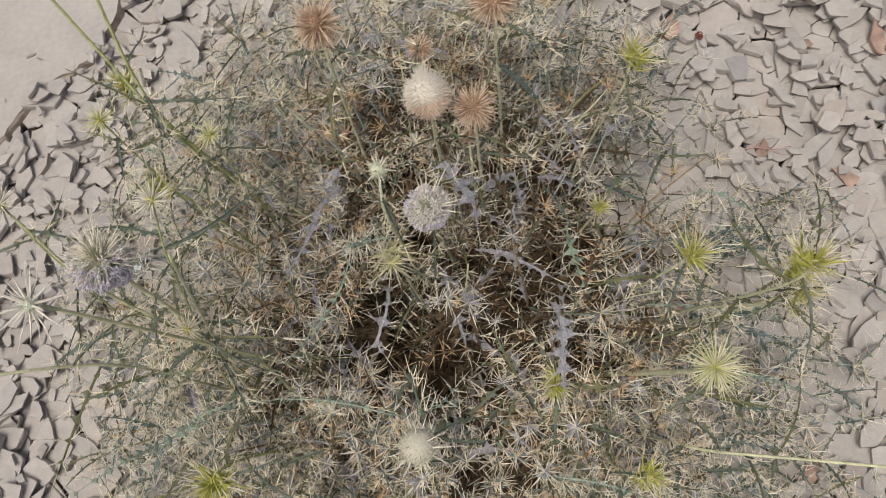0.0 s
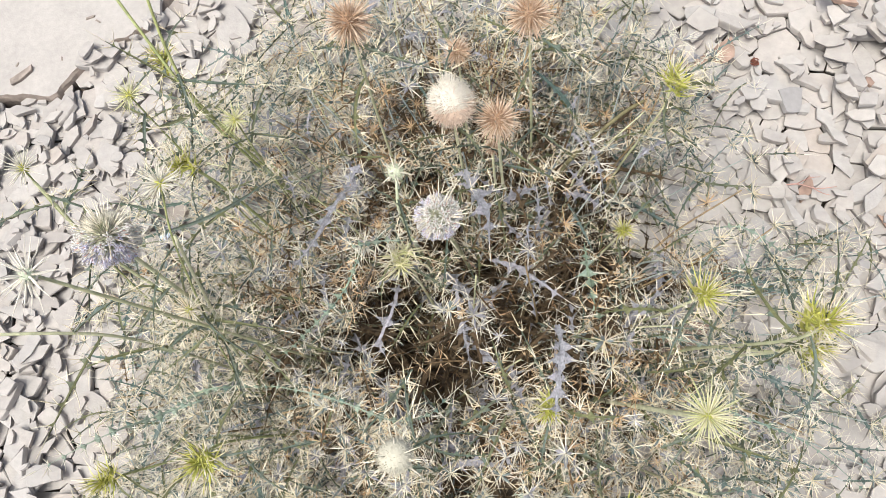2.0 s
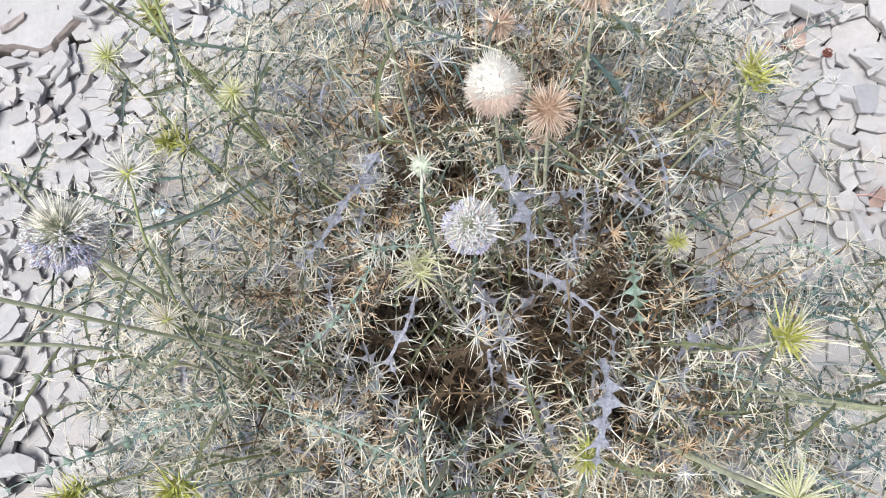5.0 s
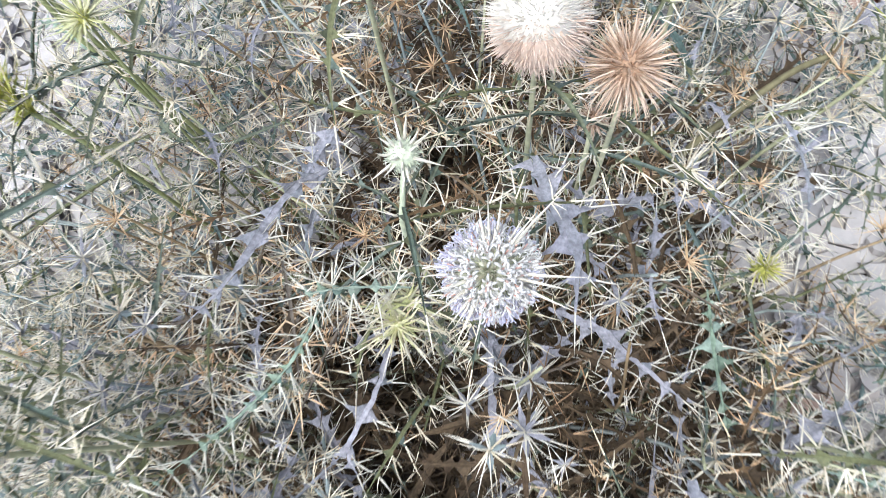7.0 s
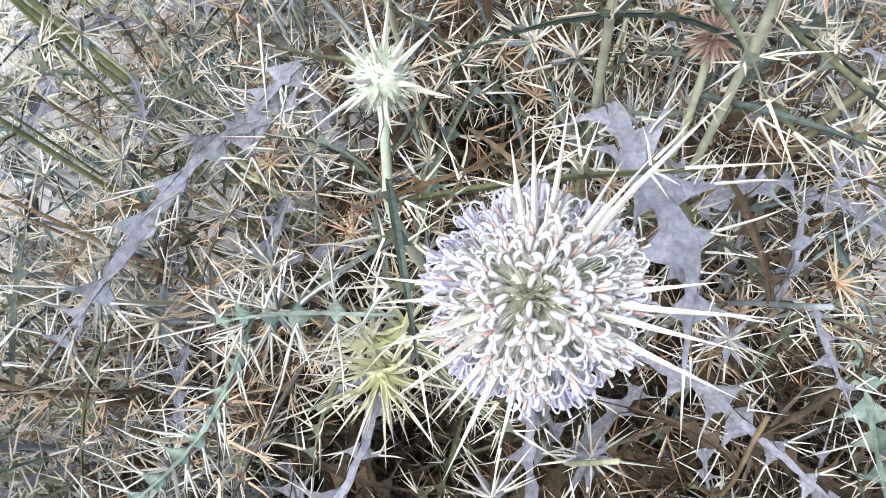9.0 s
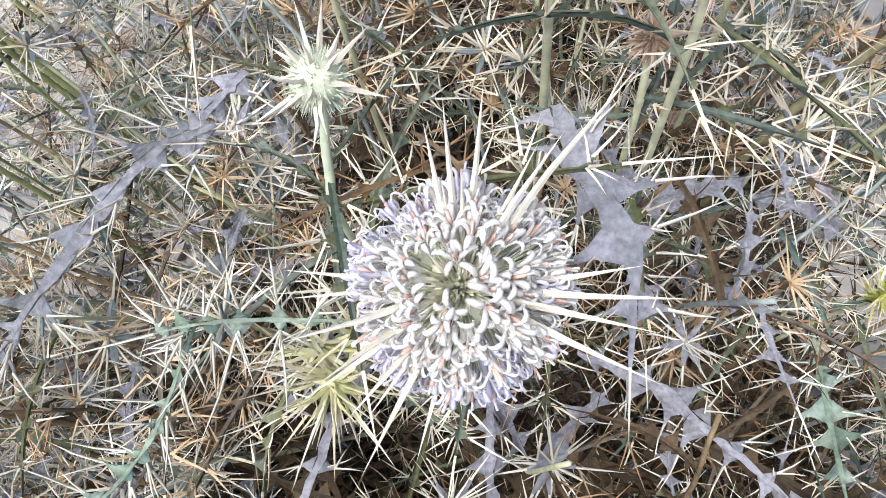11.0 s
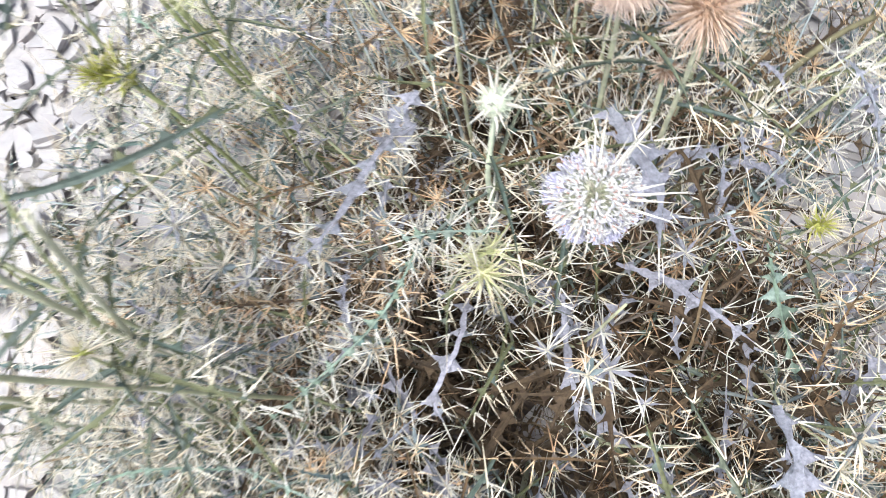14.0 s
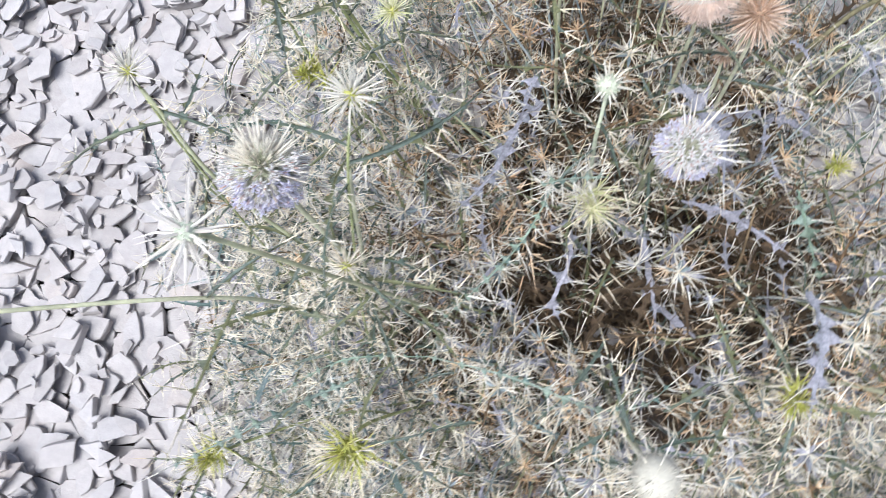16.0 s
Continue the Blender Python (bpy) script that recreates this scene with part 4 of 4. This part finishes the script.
def globe_head(stem, at, axis, R, seed, thorns, n=290, bald=0.988, side=None):
    """A round head of curled florets with long pale thorns among them; those within bald of the axis, or away from side, are still closed."""
    rnd = random.Random(seed)
    g = Geo()
    ball(g, (0, 0, 0), R * 0.50, 0, 10, 14)
    for k in range(70):
        e, w = radians(19) * math.sqrt((k + 0.5) / 70), k * 2.39996
        d = unit((math.cos(w) * math.sin(e) + rnd.gauss(0, 0.03), math.sin(w) * math.sin(e) + rnd.gauss(0, 0.03), math.cos(e)))
        spine(g, d * R * 0.42, unit(d + np.array((rnd.gauss(0, 0.08), rnd.gauss(0, 0.08), 0))), R * rnd.uniform(0.36, 0.56), 0.00085, k % 3 == 0, rnd.uniform(-0.05, 0.05))
    head = part("flower_head", g.mesh("flower_head", [M_HEART, M_PALE]), stem, "round head of white and lilac curled florets")
    turn = turned(axis)
    head.matrix_basis = pose(*(np.asarray(at) - stem.matrix_basis.translation)) @ turn
    kinds = [floret_mesh(R, M_LILAC, rnd) for _ in range(4)] + [floret_mesh(R, M_WHITE, rnd) for _ in range(4)]
    closed = [floret_mesh(R, M_WHITE, rnd, False, M_PALE if side else None) for _ in range(3)]
    for d in sphere_dirs(n, seed):
        d = unit(d + np.array([rnd.uniform(-0.09, 0.09) for _ in range(3)]))
        if d[2] < -0.93:
            continue
        facing = (turn.to_3x3() @ Vector(d)).dot(Vector(side)) + rnd.uniform(-0.15, 0.15) if side else 1
        if d[2] > bald + rnd.uniform(-0.08, 0.05) or facing < -0.25 or rnd.random() < 0.10:
            me = rnd.choice(closed)
        else:
            me = kinds[rnd.randrange(4) + (4 if rnd.random() < (0.38 + 0.8 * d[2] if not side else 1.1 - facing) else 0)]
        ob = part("floret", me, head)
        ob.matrix_basis = turned(unit(d + np.array([rnd.uniform(-0.15, 0.15) for _ in range(3)])), rnd.uniform(0, 6)) @ Matrix.Scale(rnd.uniform(0.82, 1.06), 4)
    for az, tip, length in thorns:
        w, e = radians(az - 90), radians(tip)
        d = np.array((math.cos(w) * math.sin(e), math.sin(w) * math.sin(e), math.cos(e)))
        g = Geo()
        spine(g, d * R * 0.40, d, length * R, 0.00095 if length > 1.2 else 0.0008, 0, rnd.uniform(-0.03, 0.03), 5)
        part("thorn", g.mesh("thorn", [M_PALE]), head)
    return head


def spiky_head(stem, at, axis, R, seed, n, length, spread=100, mats=(M_BRACT, M_PALE), core="", hair=0, hair_mats=None, thick=0.0008, bend=0.10, core_r=0.8, peak=0):
    """A closed head: a bristly core with thorns that stand out to all sides of its axis."""
    rnd = random.Random(seed)
    g = Geo()
    if hair_mats:
        ball(g, (0, 0, R * 0.06), R * core_r, 2, 14, 20)
        ball(g, (0, 0, -R * 0.14), R * core_r * 0.94, 3, 14, 20)
    else:
        ball(g, (0, 0, 0), R * 0.7, 0, 7, 10)
    for d in sphere_dirs(max(60, hair), seed):
        d = unit(d + np.array([rnd.uniform(-0.15, 0.15) for _ in range(3)]))
        mat = 0 if not hair_mats else (2 if d[2] > 0.0 + rnd.uniform(-0.3, 0.3) else 3)
        spine(g, d * R * (0.6 if not hair_mats else core_r * 0.95), unit(d + 0.25 * np.array([rnd.uniform(-1, 1) for _ in range(3)])), R * (rnd.uniform(0.35, 0.70) if not hair_mats else rnd.uniform(0.95, 1.25) - core_r), 0.0004 if not hair_mats else 0.0003, mat)
    for k in range(peak):
        d = unit((rnd.gauss(0, 0.17), rnd.gauss(0, 0.17), 1))
        spine(g, d * R * 0.8, unit(d + 0.2 * np.array([rnd.uniform(-1, 1) for _ in range(3)])), R * rnd.uniform(0.3, 0.72), 0.0004, 2, rnd.uniform(-0.2, 0.2))
    head = part("flower_head", g.mesh("flower_head", [mats[0], mats[1], *(hair_mats or ())]), stem, core)
    head.matrix_basis = pose(*(np.asarray(at) - stem.matrix_basis.translation)) @ turned(axis)
    shapes = []
    for k in range(4):
        g = Geo()
        spine(g, (0, 0, R * 0.55), (0, 0, 1), length * (0.7 + 0.15 * k), thick, 0, rnd.uniform(-bend, bend), 4)
        shapes.append(g.mesh("thorn", [mats[1]]))
    for k in range(n):
        e = radians(spread) * math.sqrt((k + 0.5) / n) + rnd.uniform(-0.12, 0.12)
        w = k * 2.39996 + rnd.uniform(-0.2, 0.2)
        d = np.array((math.cos(w) * math.sin(e), math.sin(w) * math.sin(e), math.cos(e)))
        part("thorn", rnd.choice(shapes), head).matrix_basis = turned(d, rnd.uniform(0, 6))
    return head


def tuft(stem, at, axis, seed, n=90, length=0.032, spread=82, mat=M_YELLOW):
    """A young yellow-green shoot tip: a few close clumps of narrow bracts that run out into straw thorns."""
    rnd = random.Random(seed)
    g = Geo()
    ball(g, (0, 0, -0.006), 0.0045, 0, 6, 8)
    tip = part("shoot_tip", g.mesh("shoot_tip", [mat], True), stem, "yellow-green tuft of narrow thorned bracts")
    tip.matrix_basis = pose(*(np.asarray(at) - stem.matrix_basis.translation)) @ turned(axis)
    shapes = []
    for k in range(6):
        g = Geo()
        ll = length * (0.55 + 0.11 * k)
        spine(g, (0, 0, 0), (0, 0, 1), ll * 0.80, 0.0012, 0, rnd.uniform(-0.12, 0.12), 3)
        spine(g, (0, 0, ll * 0.55), (0, 0, 1), ll * 0.6, 0.0006, 1, 0, 3)
        shapes.append(g.mesh("bract", [mat, M_STRAW]))
    clumps = [(0, 0, 0)] + [(rnd.uniform(-0.012, 0.012), rnd.uniform(-0.012, 0.012), -rnd.uniform(0, 0.012)) for _ in range(2)]
    for k in range(n):
        e = radians(spread) * math.sqrt((k + 0.5) / n) + rnd.uniform(-0.2, 0.2)
        w = k * 2.39996 + rnd.uniform(-0.3, 0.3)
        d = np.array((math.cos(w) * math.sin(e), math.sin(w) * math.sin(e), math.cos(e)))
        c = clumps[k % 3 if k > n * 0.3 else 0]
        part("bract", rnd.choice(shapes), tip).matrix_basis = pose(c[0], c[1], c[2] - 0.012 * rnd.random()) @ turned(d, rnd.uniform(0, 6))
    return tip


def stalk_leaves(stem, points, seed, n=4, kind="green", low=0.3, high=0.9):
    rnd = random.Random(seed)
    line = smooth_line(points, 6)
    root = np.asarray(points[0])
    az = rnd.uniform(0, 360)
    for k in range(n):
        c = line[int((low + (high - low) * k / max(1, n - 1)) * (len(line) - 1))] - root
        az += 140
        ob = part("leaf", rnd.choice(KINDS[kind]), stem)
        ob.matrix_basis = pose(*c) @ pose(0, 0, 0, 0, 0, az) @ pose(0, 0, 0, rnd.uniform(-40, 40), -rnd.uniform(-5, 35), 0) @ Matrix.Scale(rnd.uniform(0.55, 0.95), 4)


FLOWERS = "flower stems of the thistle bush"

# the open globe in the middle
pts = [(0.01, 0.26, -0.012), (0.0, 0.27, 0.2), (-0.012, 0.255, 0.40), (-0.008, 0.236, 0.485)]
st = flower_stem("globe_thistle_flower", "open white-lilac globe thistle flower on a thorny green stalk", pts, FLOWERS)
globe_head(st, (-0.007, 0.233, 0.497), (0.02, -0.20, 1), 0.0208, 3,
           [(50, 52, 2.2), (54, 44, 1.6), (62, 56, 1.2), (85, 62, 1.5), (95, 48, 1.5), (103, 54, 1.25), (88, 38, 1.05), (0, 60, 1.7), (-10, 52, 1.6), (-22, 62, 1.6),
            (10, 70, 1.25), (-112, 62, 1.5), (-125, 55, 1.25), (-140, 64, 1.3), (-100, 70, 1.2), (178, 68, 1.2), (202, 46, 1.45), (188, 70, 1.15), (222, 44, 1.4), (240, 60, 1.1),
            (20, 20, 0.66), (75, 28, 0.75), (130, 18, 0.62), (165, 35, 0.72), (215, 24, 0.66), (250, 38, 0.75), (290, 16, 0.62), (325, 34, 0.72), (350, 40, 0.85), (100, 44, 0.85)])
stalk_leaves(st, pts, 31, 8, "green", 0.3, 0.72)

# the second globe, its lilac side turned away from the bush
pts = [(-0.235, 0.15, -0.012), (-0.243, 0.155, 0.22), (-0.250, 0.172, 0.45), (-0.259, 0.190, 0.578)]
st = flower_stem("globe_thistle_flower", "half-open lilac globe thistle flower with tan thorny top", pts, FLOWERS, 0.0023, 0.0017)
rt = random.Random(5)
globe_head(st, (-0.261, 0.194, 0.596), (0.25, 0.02, 0.9), 0.0250, 8, [(rt.uniform(0, 360), 80 * math.sqrt(rt.random()), rt.uniform(0.72, 1.05)) for _ in range(70)], 290, 0.85, (0.15, -0.95, -0.25))
stalk_leaves(st, pts, 35, 8, "green", 0.3, 0.8)

# closed green-white buds
pts = [(-0.03, 0.26, -0.012), (-0.05, 0.265, 0.2), (-0.058, 0.272, 0.39), (-0.056, 0.282, 0.435), (-0.053, 0.294, 0.458)]
st = flower_stem("thistle_bud", "small closed pale green thistle bud with white thorns", pts, FLOWERS, 0.0024, 0.0014, M_STEMPALE)
spiky_head(st, (-0.053, 0.295, 0.464), (0.0, -0.1, 1), 0.0094, 5, 18, 0.0145, 84, mats=(M_BUD, M_DULLPALE), core="pale green bristly bud with white wool below", hair=420, hair_mats=(M_BUD, M_BRACT), thick=0.0011, bend=0.2)
stalk_leaves(st, pts, 32, 8, "green", 0.35, 0.78)

pts = [(-0.02, 0.12, -0.012), (-0.035, 0.07, 0.22), (-0.038, 0.035, 0.42), (-0.040, 0.026, 0.51)]
st = flower_stem("thistle_bud", "round white thistle bud with long thorns below it", pts, FLOWERS)
spiky_head(st, (-0.040, 0.024, 0.520), (0.1, 0.3, 1), 0.0155, 6, 30, 0.024, 135, core="white woolly bud", hair=900, hair_mats=(M_BEIGE, M_BEIGE), thick=0.0007, core_r=0.9)
stalk_leaves(st, pts, 33, 9, "green", 0.3, 0.82)

# star-shaped young heads
pts = [(-0.165, 0.15, -0.012), (-0.188, 0.147, 0.22), (-0.216, 0.143, 0.43), (-0.258, 0.140, 0.668)]
st = flower_stem("thistle_star_head", "young thistle head like a white star of long thorns", pts, FLOWERS, 0.0019, 0.0014)
spiky_head(st, (-0.260, 0.139, 0.677), (-0.1, -0.1, 1), 0.0075, 7, 26, 0.027, 110, mats=(M_BRACT, M_FLUFF), core="small pale green core", thick=0.0010)
stalk_leaves(st, pts, 34, 8, "green", 0.3, 0.75)

pts = [(0.13, 0.12, -0.012), (0.165, 0.09, 0.22), (0.198, 0.060, 0.43), (0.206, 0.053, 0.498)]
st = flower_stem("thistle_star_head", "young thistle head like a straw-yellow star of thorns", pts, FLOWERS)
spiky_head(st, (0.207, 0.052, 0.505), (0.05, -0.05, 1), 0.0060, 8, 84, 0.031, 108, mats=(M_YELLOW, M_LEMON), core="small green core", thick=0.0007)

for k, (x, y, z) in enumerate([(-0.297, 0.356, 0.538), (-0.212, 0.350, 0.489), (-0.202, 0.221, 0.63), (-0.366, 0.270, 0.57), (-0.239, 0.156, 0.49)]):
    rx, ry = ((-0.29, 0.33), (-0.22, 0.33), (-0.29, 0.08), (-0.35, 0.15), (-0.26, 0.13))[k]
    pts = [(rx, ry, -0.012), (rx * 0.75 + x * 0.25, ry * 0.75 + y * 0.25, z * 0.45), (rx * 0.25 + x * 0.75, ry * 0.25 + y * 0.75, z * 0.86), (x, y, z)]
    st = flower_stem("thistle_star_head", "young yellow-green thistle head with radiating thorns", pts, FLOWERS, 0.0010, 0.0008, M_STEMOLIVE)
    spiky_head(st, (x, y, z), (x, (y - 0.2), 1.2), 0.006, 40 + k, 54, 0.019, 105, mats=(M_YELLOW, M_LEMON if k in (0, 1) else M_DULLPALE if k < 4 else M_STRAW), core="small yellow-green core", thick=0.00065)
    stalk_leaves(st, pts, 60 + k, 9, "green", 0.3, 0.88)

# faded heads
FADED = [((0.008, 0.342, 0.509), 0.0225, "puff"), ((0.050, 0.334, 0.486), 0.0195, "brown"), ((-0.084, 0.413, 0.547), 0.0225, "brown"),
         ((0.085, 0.425, 0.520), 0.0215, "brown"), ((0.003, 0.488, 0.373), 0.015, "brown"), ((0.042, 0.335, 0.425), 0.008, "brown")]
for k, (c, R, look_of) in enumerate(FADED):
    c = np.array(c)
    pts = [(c[0] * 0.8, 0.24 + (c[1] - 0.24) * 0.6, -0.012), (c[0], 0.24 + (c[1] - 0.24) * 0.8, c[2] * 0.5), tuple(c - (0, 0.010, 0.05)), tuple(c - (0, 0, R * 0.6))]
    white = look_of == "puff"
    st = flower_stem("faded_thistle_head", "faded thistle head with white fluff above and pinkish fluff below" if white else "dry rust-brown thistle head with bristling thorns", pts, FLOWERS, 0.0019, 0.0014)
    stalk_leaves(st, pts, 170 + k, 9, "green", 0.3, 0.80)
    if white:
        spiky_head(st, c, (-0.15, 0.74, 0.66), R, 70 + k, 16, R * 0.9, 150, mats=(M_PINKDRY, M_PINKDRY), core="white and pinkish fluff", hair=2400, hair_mats=(M_FLUFF, M_PINKDRY), core_r=0.84, peak=60)
    else:
        spiky_head(st, c, (0, -0.1, 1), R * 0.72, 70 + k, 230 if R > 0.01 else 90, R * 1.0, 150, mats=(M_HUSK, M_TAN), core="dry brown bristles", hair=700, thick=0.0007)

# yellow-green shoots
SHOOTS = [((0.239, 0.167, 0.434), (0.6, 0.1, 1), 0.036), ((0.331, 0.114, 0.429), (0.7, -0.1, 1), 0.026), ((0.325, 0.135, 0.44), (0.6, 0.5, 1), 0.032), ((0.30, 0.120, 0.53), (0.5, 0.2, 1), 0.034),
          ((0.253, 0.450, 0.349), (0.3, 0.8, 1), 0.038), ((-0.261, 0.021, 0.397), (-0.3, -0.6, 1), 0.042), ((-0.421, 0.003, 0.30), (-0.4, -0.3, 1), 0.034), ((-0.299, 0.329, 0.435), (-0.8, 0.1, 1), 0.030), ((-0.060, 0.220, 0.389), (0.1, -0.6, 1), 0.036),
          ((0.087, 0.067, 0.393), (-0.2, -0.2, 1), 0.026), ((-0.33, 0.46, 0.45), (-0.3, 0.5, 1), 0.026), ((0.17, -0.03, 0.36), (0.6, -0.2, 0.7), 0.026), ((0.20, 0.30, 0.24), (0.2, 0, 1), 0.024)]
for k, (c, axis, ll) in enumerate(SHOOTS):
    c = np.array(c)
    pts = [(c[0] * 0.72, 0.22 + (c[1] - 0.22) * 0.72, -0.012), (c[0] * 0.80, 0.22 + (c[1] - 0.22) * 0.80, c[2] * 0.5), tuple(c - unit(axis) * 0.045), tuple(c)]
    st = flower_stem("thistle_shoot", "young thistle shoot with a bright yellow-green thorny tip", pts, "young shoots of the thistle bush", 0.0017, 0.0014, M_STEMOLIVE if c[0] < -0.2 else M_STEM)
    tuft(st, c, axis, 90 + k, 90, ll * 0.92, mat=M_LEMON if k == 8 else M_YELLOW)
    stalk_leaves(st, pts, 120 + k, 8, "green", 0.3, 0.9)

# bare green branches at the rim
for k, pts in enumerate([
        [(-0.160, 0.325, -0.012), (-0.200, 0.345, 0.19), (-0.245, 0.368, 0.35), (-0.266, 0.383, 0.45), (-0.300, 0.432, 0.52), (-0.345, 0.50, 0.60)],
        [(-0.165, 0.330, -0.012), (-0.205, 0.350, 0.20), (-0.262, 0.384, 0.44), (-0.280, 0.415, 0.50), (-0.283, 0.47, 0.58)],
        [(-0.300, 0.14, -0.012), (-0.298, 0.137, 0.3), (-0.298, 0.134, 0.465), (-0.327, 0.126, 0.55), (-0.42, 0.105, 0.64)],
        [(0.17, 0.03, -0.012), (0.20, 0.01, 0.22), (0.231, -0.012, 0.33), (0.30, -0.03, 0.36), (0.40, -0.055, 0.39)],
        [(-0.275, 0.10, -0.012), (-0.255, 0.13, 0.3), (-0.232, 0.175, 0.48), (-0.218, 0.200, 0.57)],
        [(-0.22, 0.15, -0.012), (-0.265, 0.17, 0.26), (-0.335, 0.215, 0.46), (-0.362, 0.262, 0.56)],
        [(0.05, 0.28, -0.012), (0.078, 0.317, 0.20), (0.122, 0.371, 0.27), (0.164, 0.409, 0.28), (0.206, 0.443, 0.28), (0.234, 0.458, 0.28)]]):
    if k == 6:
        st = flower_stem("thistle_branch", "dark olive dry thistle branch low in the bush", pts, "branches of the thistle bush", 0.0030, 0.0024, M_OLIVE)
        continue
    st = flower_stem("thistle_branch", "bare pale green ribbed thistle branch leaning out", pts, "branches of the thistle bush", 0.0017, 0.0014, M_STEMOLIVE if k < 2 else M_STEM)
    stalk_leaves(st, pts, 150 + k, 8, "green", 0.2, 0.72)


# ---------------------------------------------------------------- litter
def plastic_scrap():
    """A small crumpled scrap of pale blue film."""
    rnd = random.Random(3)
    g = Geo()
    n = 6
    vs = [((i / n - 0.5) * 0.034, (j / n - 0.5) * 0.022 + 0.003 * math.sin(i), 0.004 * math.sin(1.7 * i + j) + 0.003 * rnd.random()) for j in range(n + 1) for i in range(n + 1)]
    fs = [(j * (n + 1) + i, j * (n + 1) + i + 1, (j + 1) * (n + 1) + i + 1, (j + 1) * (n + 1) + i) for j in range(n) for i in range(n)]
    m = len(vs)
    vs += [(x, y, z - 0.0006) for x, y, z in vs]
    fs += [tuple(m + i for i in reversed(f)) for f in fs]
    g.add(vs, fs, 0)
    film = material("blue_film", [(0, (0.42, 0.55, 0.78)), (1, (0.60, 0.68, 0.82))], 0.35, 80, 0.15, 0.0)
    ob = tagged(new("plastic_scrap", g.mesh("plastic_scrap", [film], True)), "small crumpled scrap of pale blue plastic on chips", "litter")
    ob.matrix_basis = pose(-0.528, 0.397, 0.030, 4, -6, 70) @ Matrix.Scale(0.6, 4)


plastic_scrap()


def dried_lump(x, y, size, seed):
    """A small curled clump of dry dark-red leaves."""
    rnd = random.Random(seed)
    g = Geo()
    for d in sphere_dirs(26, seed):
        d = unit(d * (1, 1, 0.6) + np.array([rnd.gauss(0, 0.25) for _ in range(3)]))
        a, b = square_to(d)
        c, w = d * size * rnd.uniform(0.15, 0.6) + np.array((0, 0, size * 0.5)), size * rnd.uniform(0.25, 0.42)
        vs = [c - a * w, c + b * w * 0.6 - a * w * 0.2 + d * w * 0.3, c + a * w + d * w * 0.5, c - b * w * 0.6 + a * w * 0.1 + d * w * 0.3]
        g.add(vs + [v - d * 0.0012 for v in vs], [(0, 1, 2, 3), (7, 6, 5, 4), (0, 4, 5, 1), (1, 5, 6, 2), (2, 6, 7, 3), (3, 7, 4, 0)], 0)
    ob = tagged(new("dried_leaf_clump", g.mesh("dried_leaf_clump", [M_DRYRED])), "small crumpled clump of dark red dry leaves on chips", "litter")
    ob.matrix_basis = pose(x, y, 0.022)


M_DRYRED = material("dry_red_leaf", [(0, (0.16, 0.055, 0.04)), (0.5, (0.24, 0.09, 0.06)), (1, (0.11, 0.05, 0.04))], 0.7, 150, 0.3, 0.3, big_scale=60)
dried_lump(0.414, 0.668, 0.017, 3)
dried_lump(0.470, 0.655, 0.011, 4)


def dry_twig():
    """A thin reddish twig with two side shoots, lying on the chips."""
    g = Geo()
    tube(g, smooth_line([(0, 0, 0), (0.03, 0.004, 0.004), (0.06, -0.002, 0.003), (0.09, 0.003, 0.0)], 4), 0.0013, 0.0006, 0, 5)
    tube(g, smooth_line([(0.03, 0.004, 0.004), (0.05, 0.014, 0.006), (0.066, 0.017, 0.004)], 4), 0.0009, 0.0004, 0, 5)
    tube(g, smooth_line([(0.05, 0.001, 0.003), (0.066, -0.010, 0.005), (0.08, -0.013, 0.003)], 4), 0.0009, 0.0004, 0, 5)
    ob = tagged(new("dry_twig", g.mesh("dry_twig", [material("red_twig", [(0, (0.40, 0.22, 0.19)), (1, (0.50, 0.31, 0.27))], 0.7, 120, 0.25, 0.2)], True)), "thin reddish dry twig lying on slate chips", "twig")
    ob.matrix_basis = pose(0.468, 0.430, 0.030, 0, 0, -5)


dry_twig()
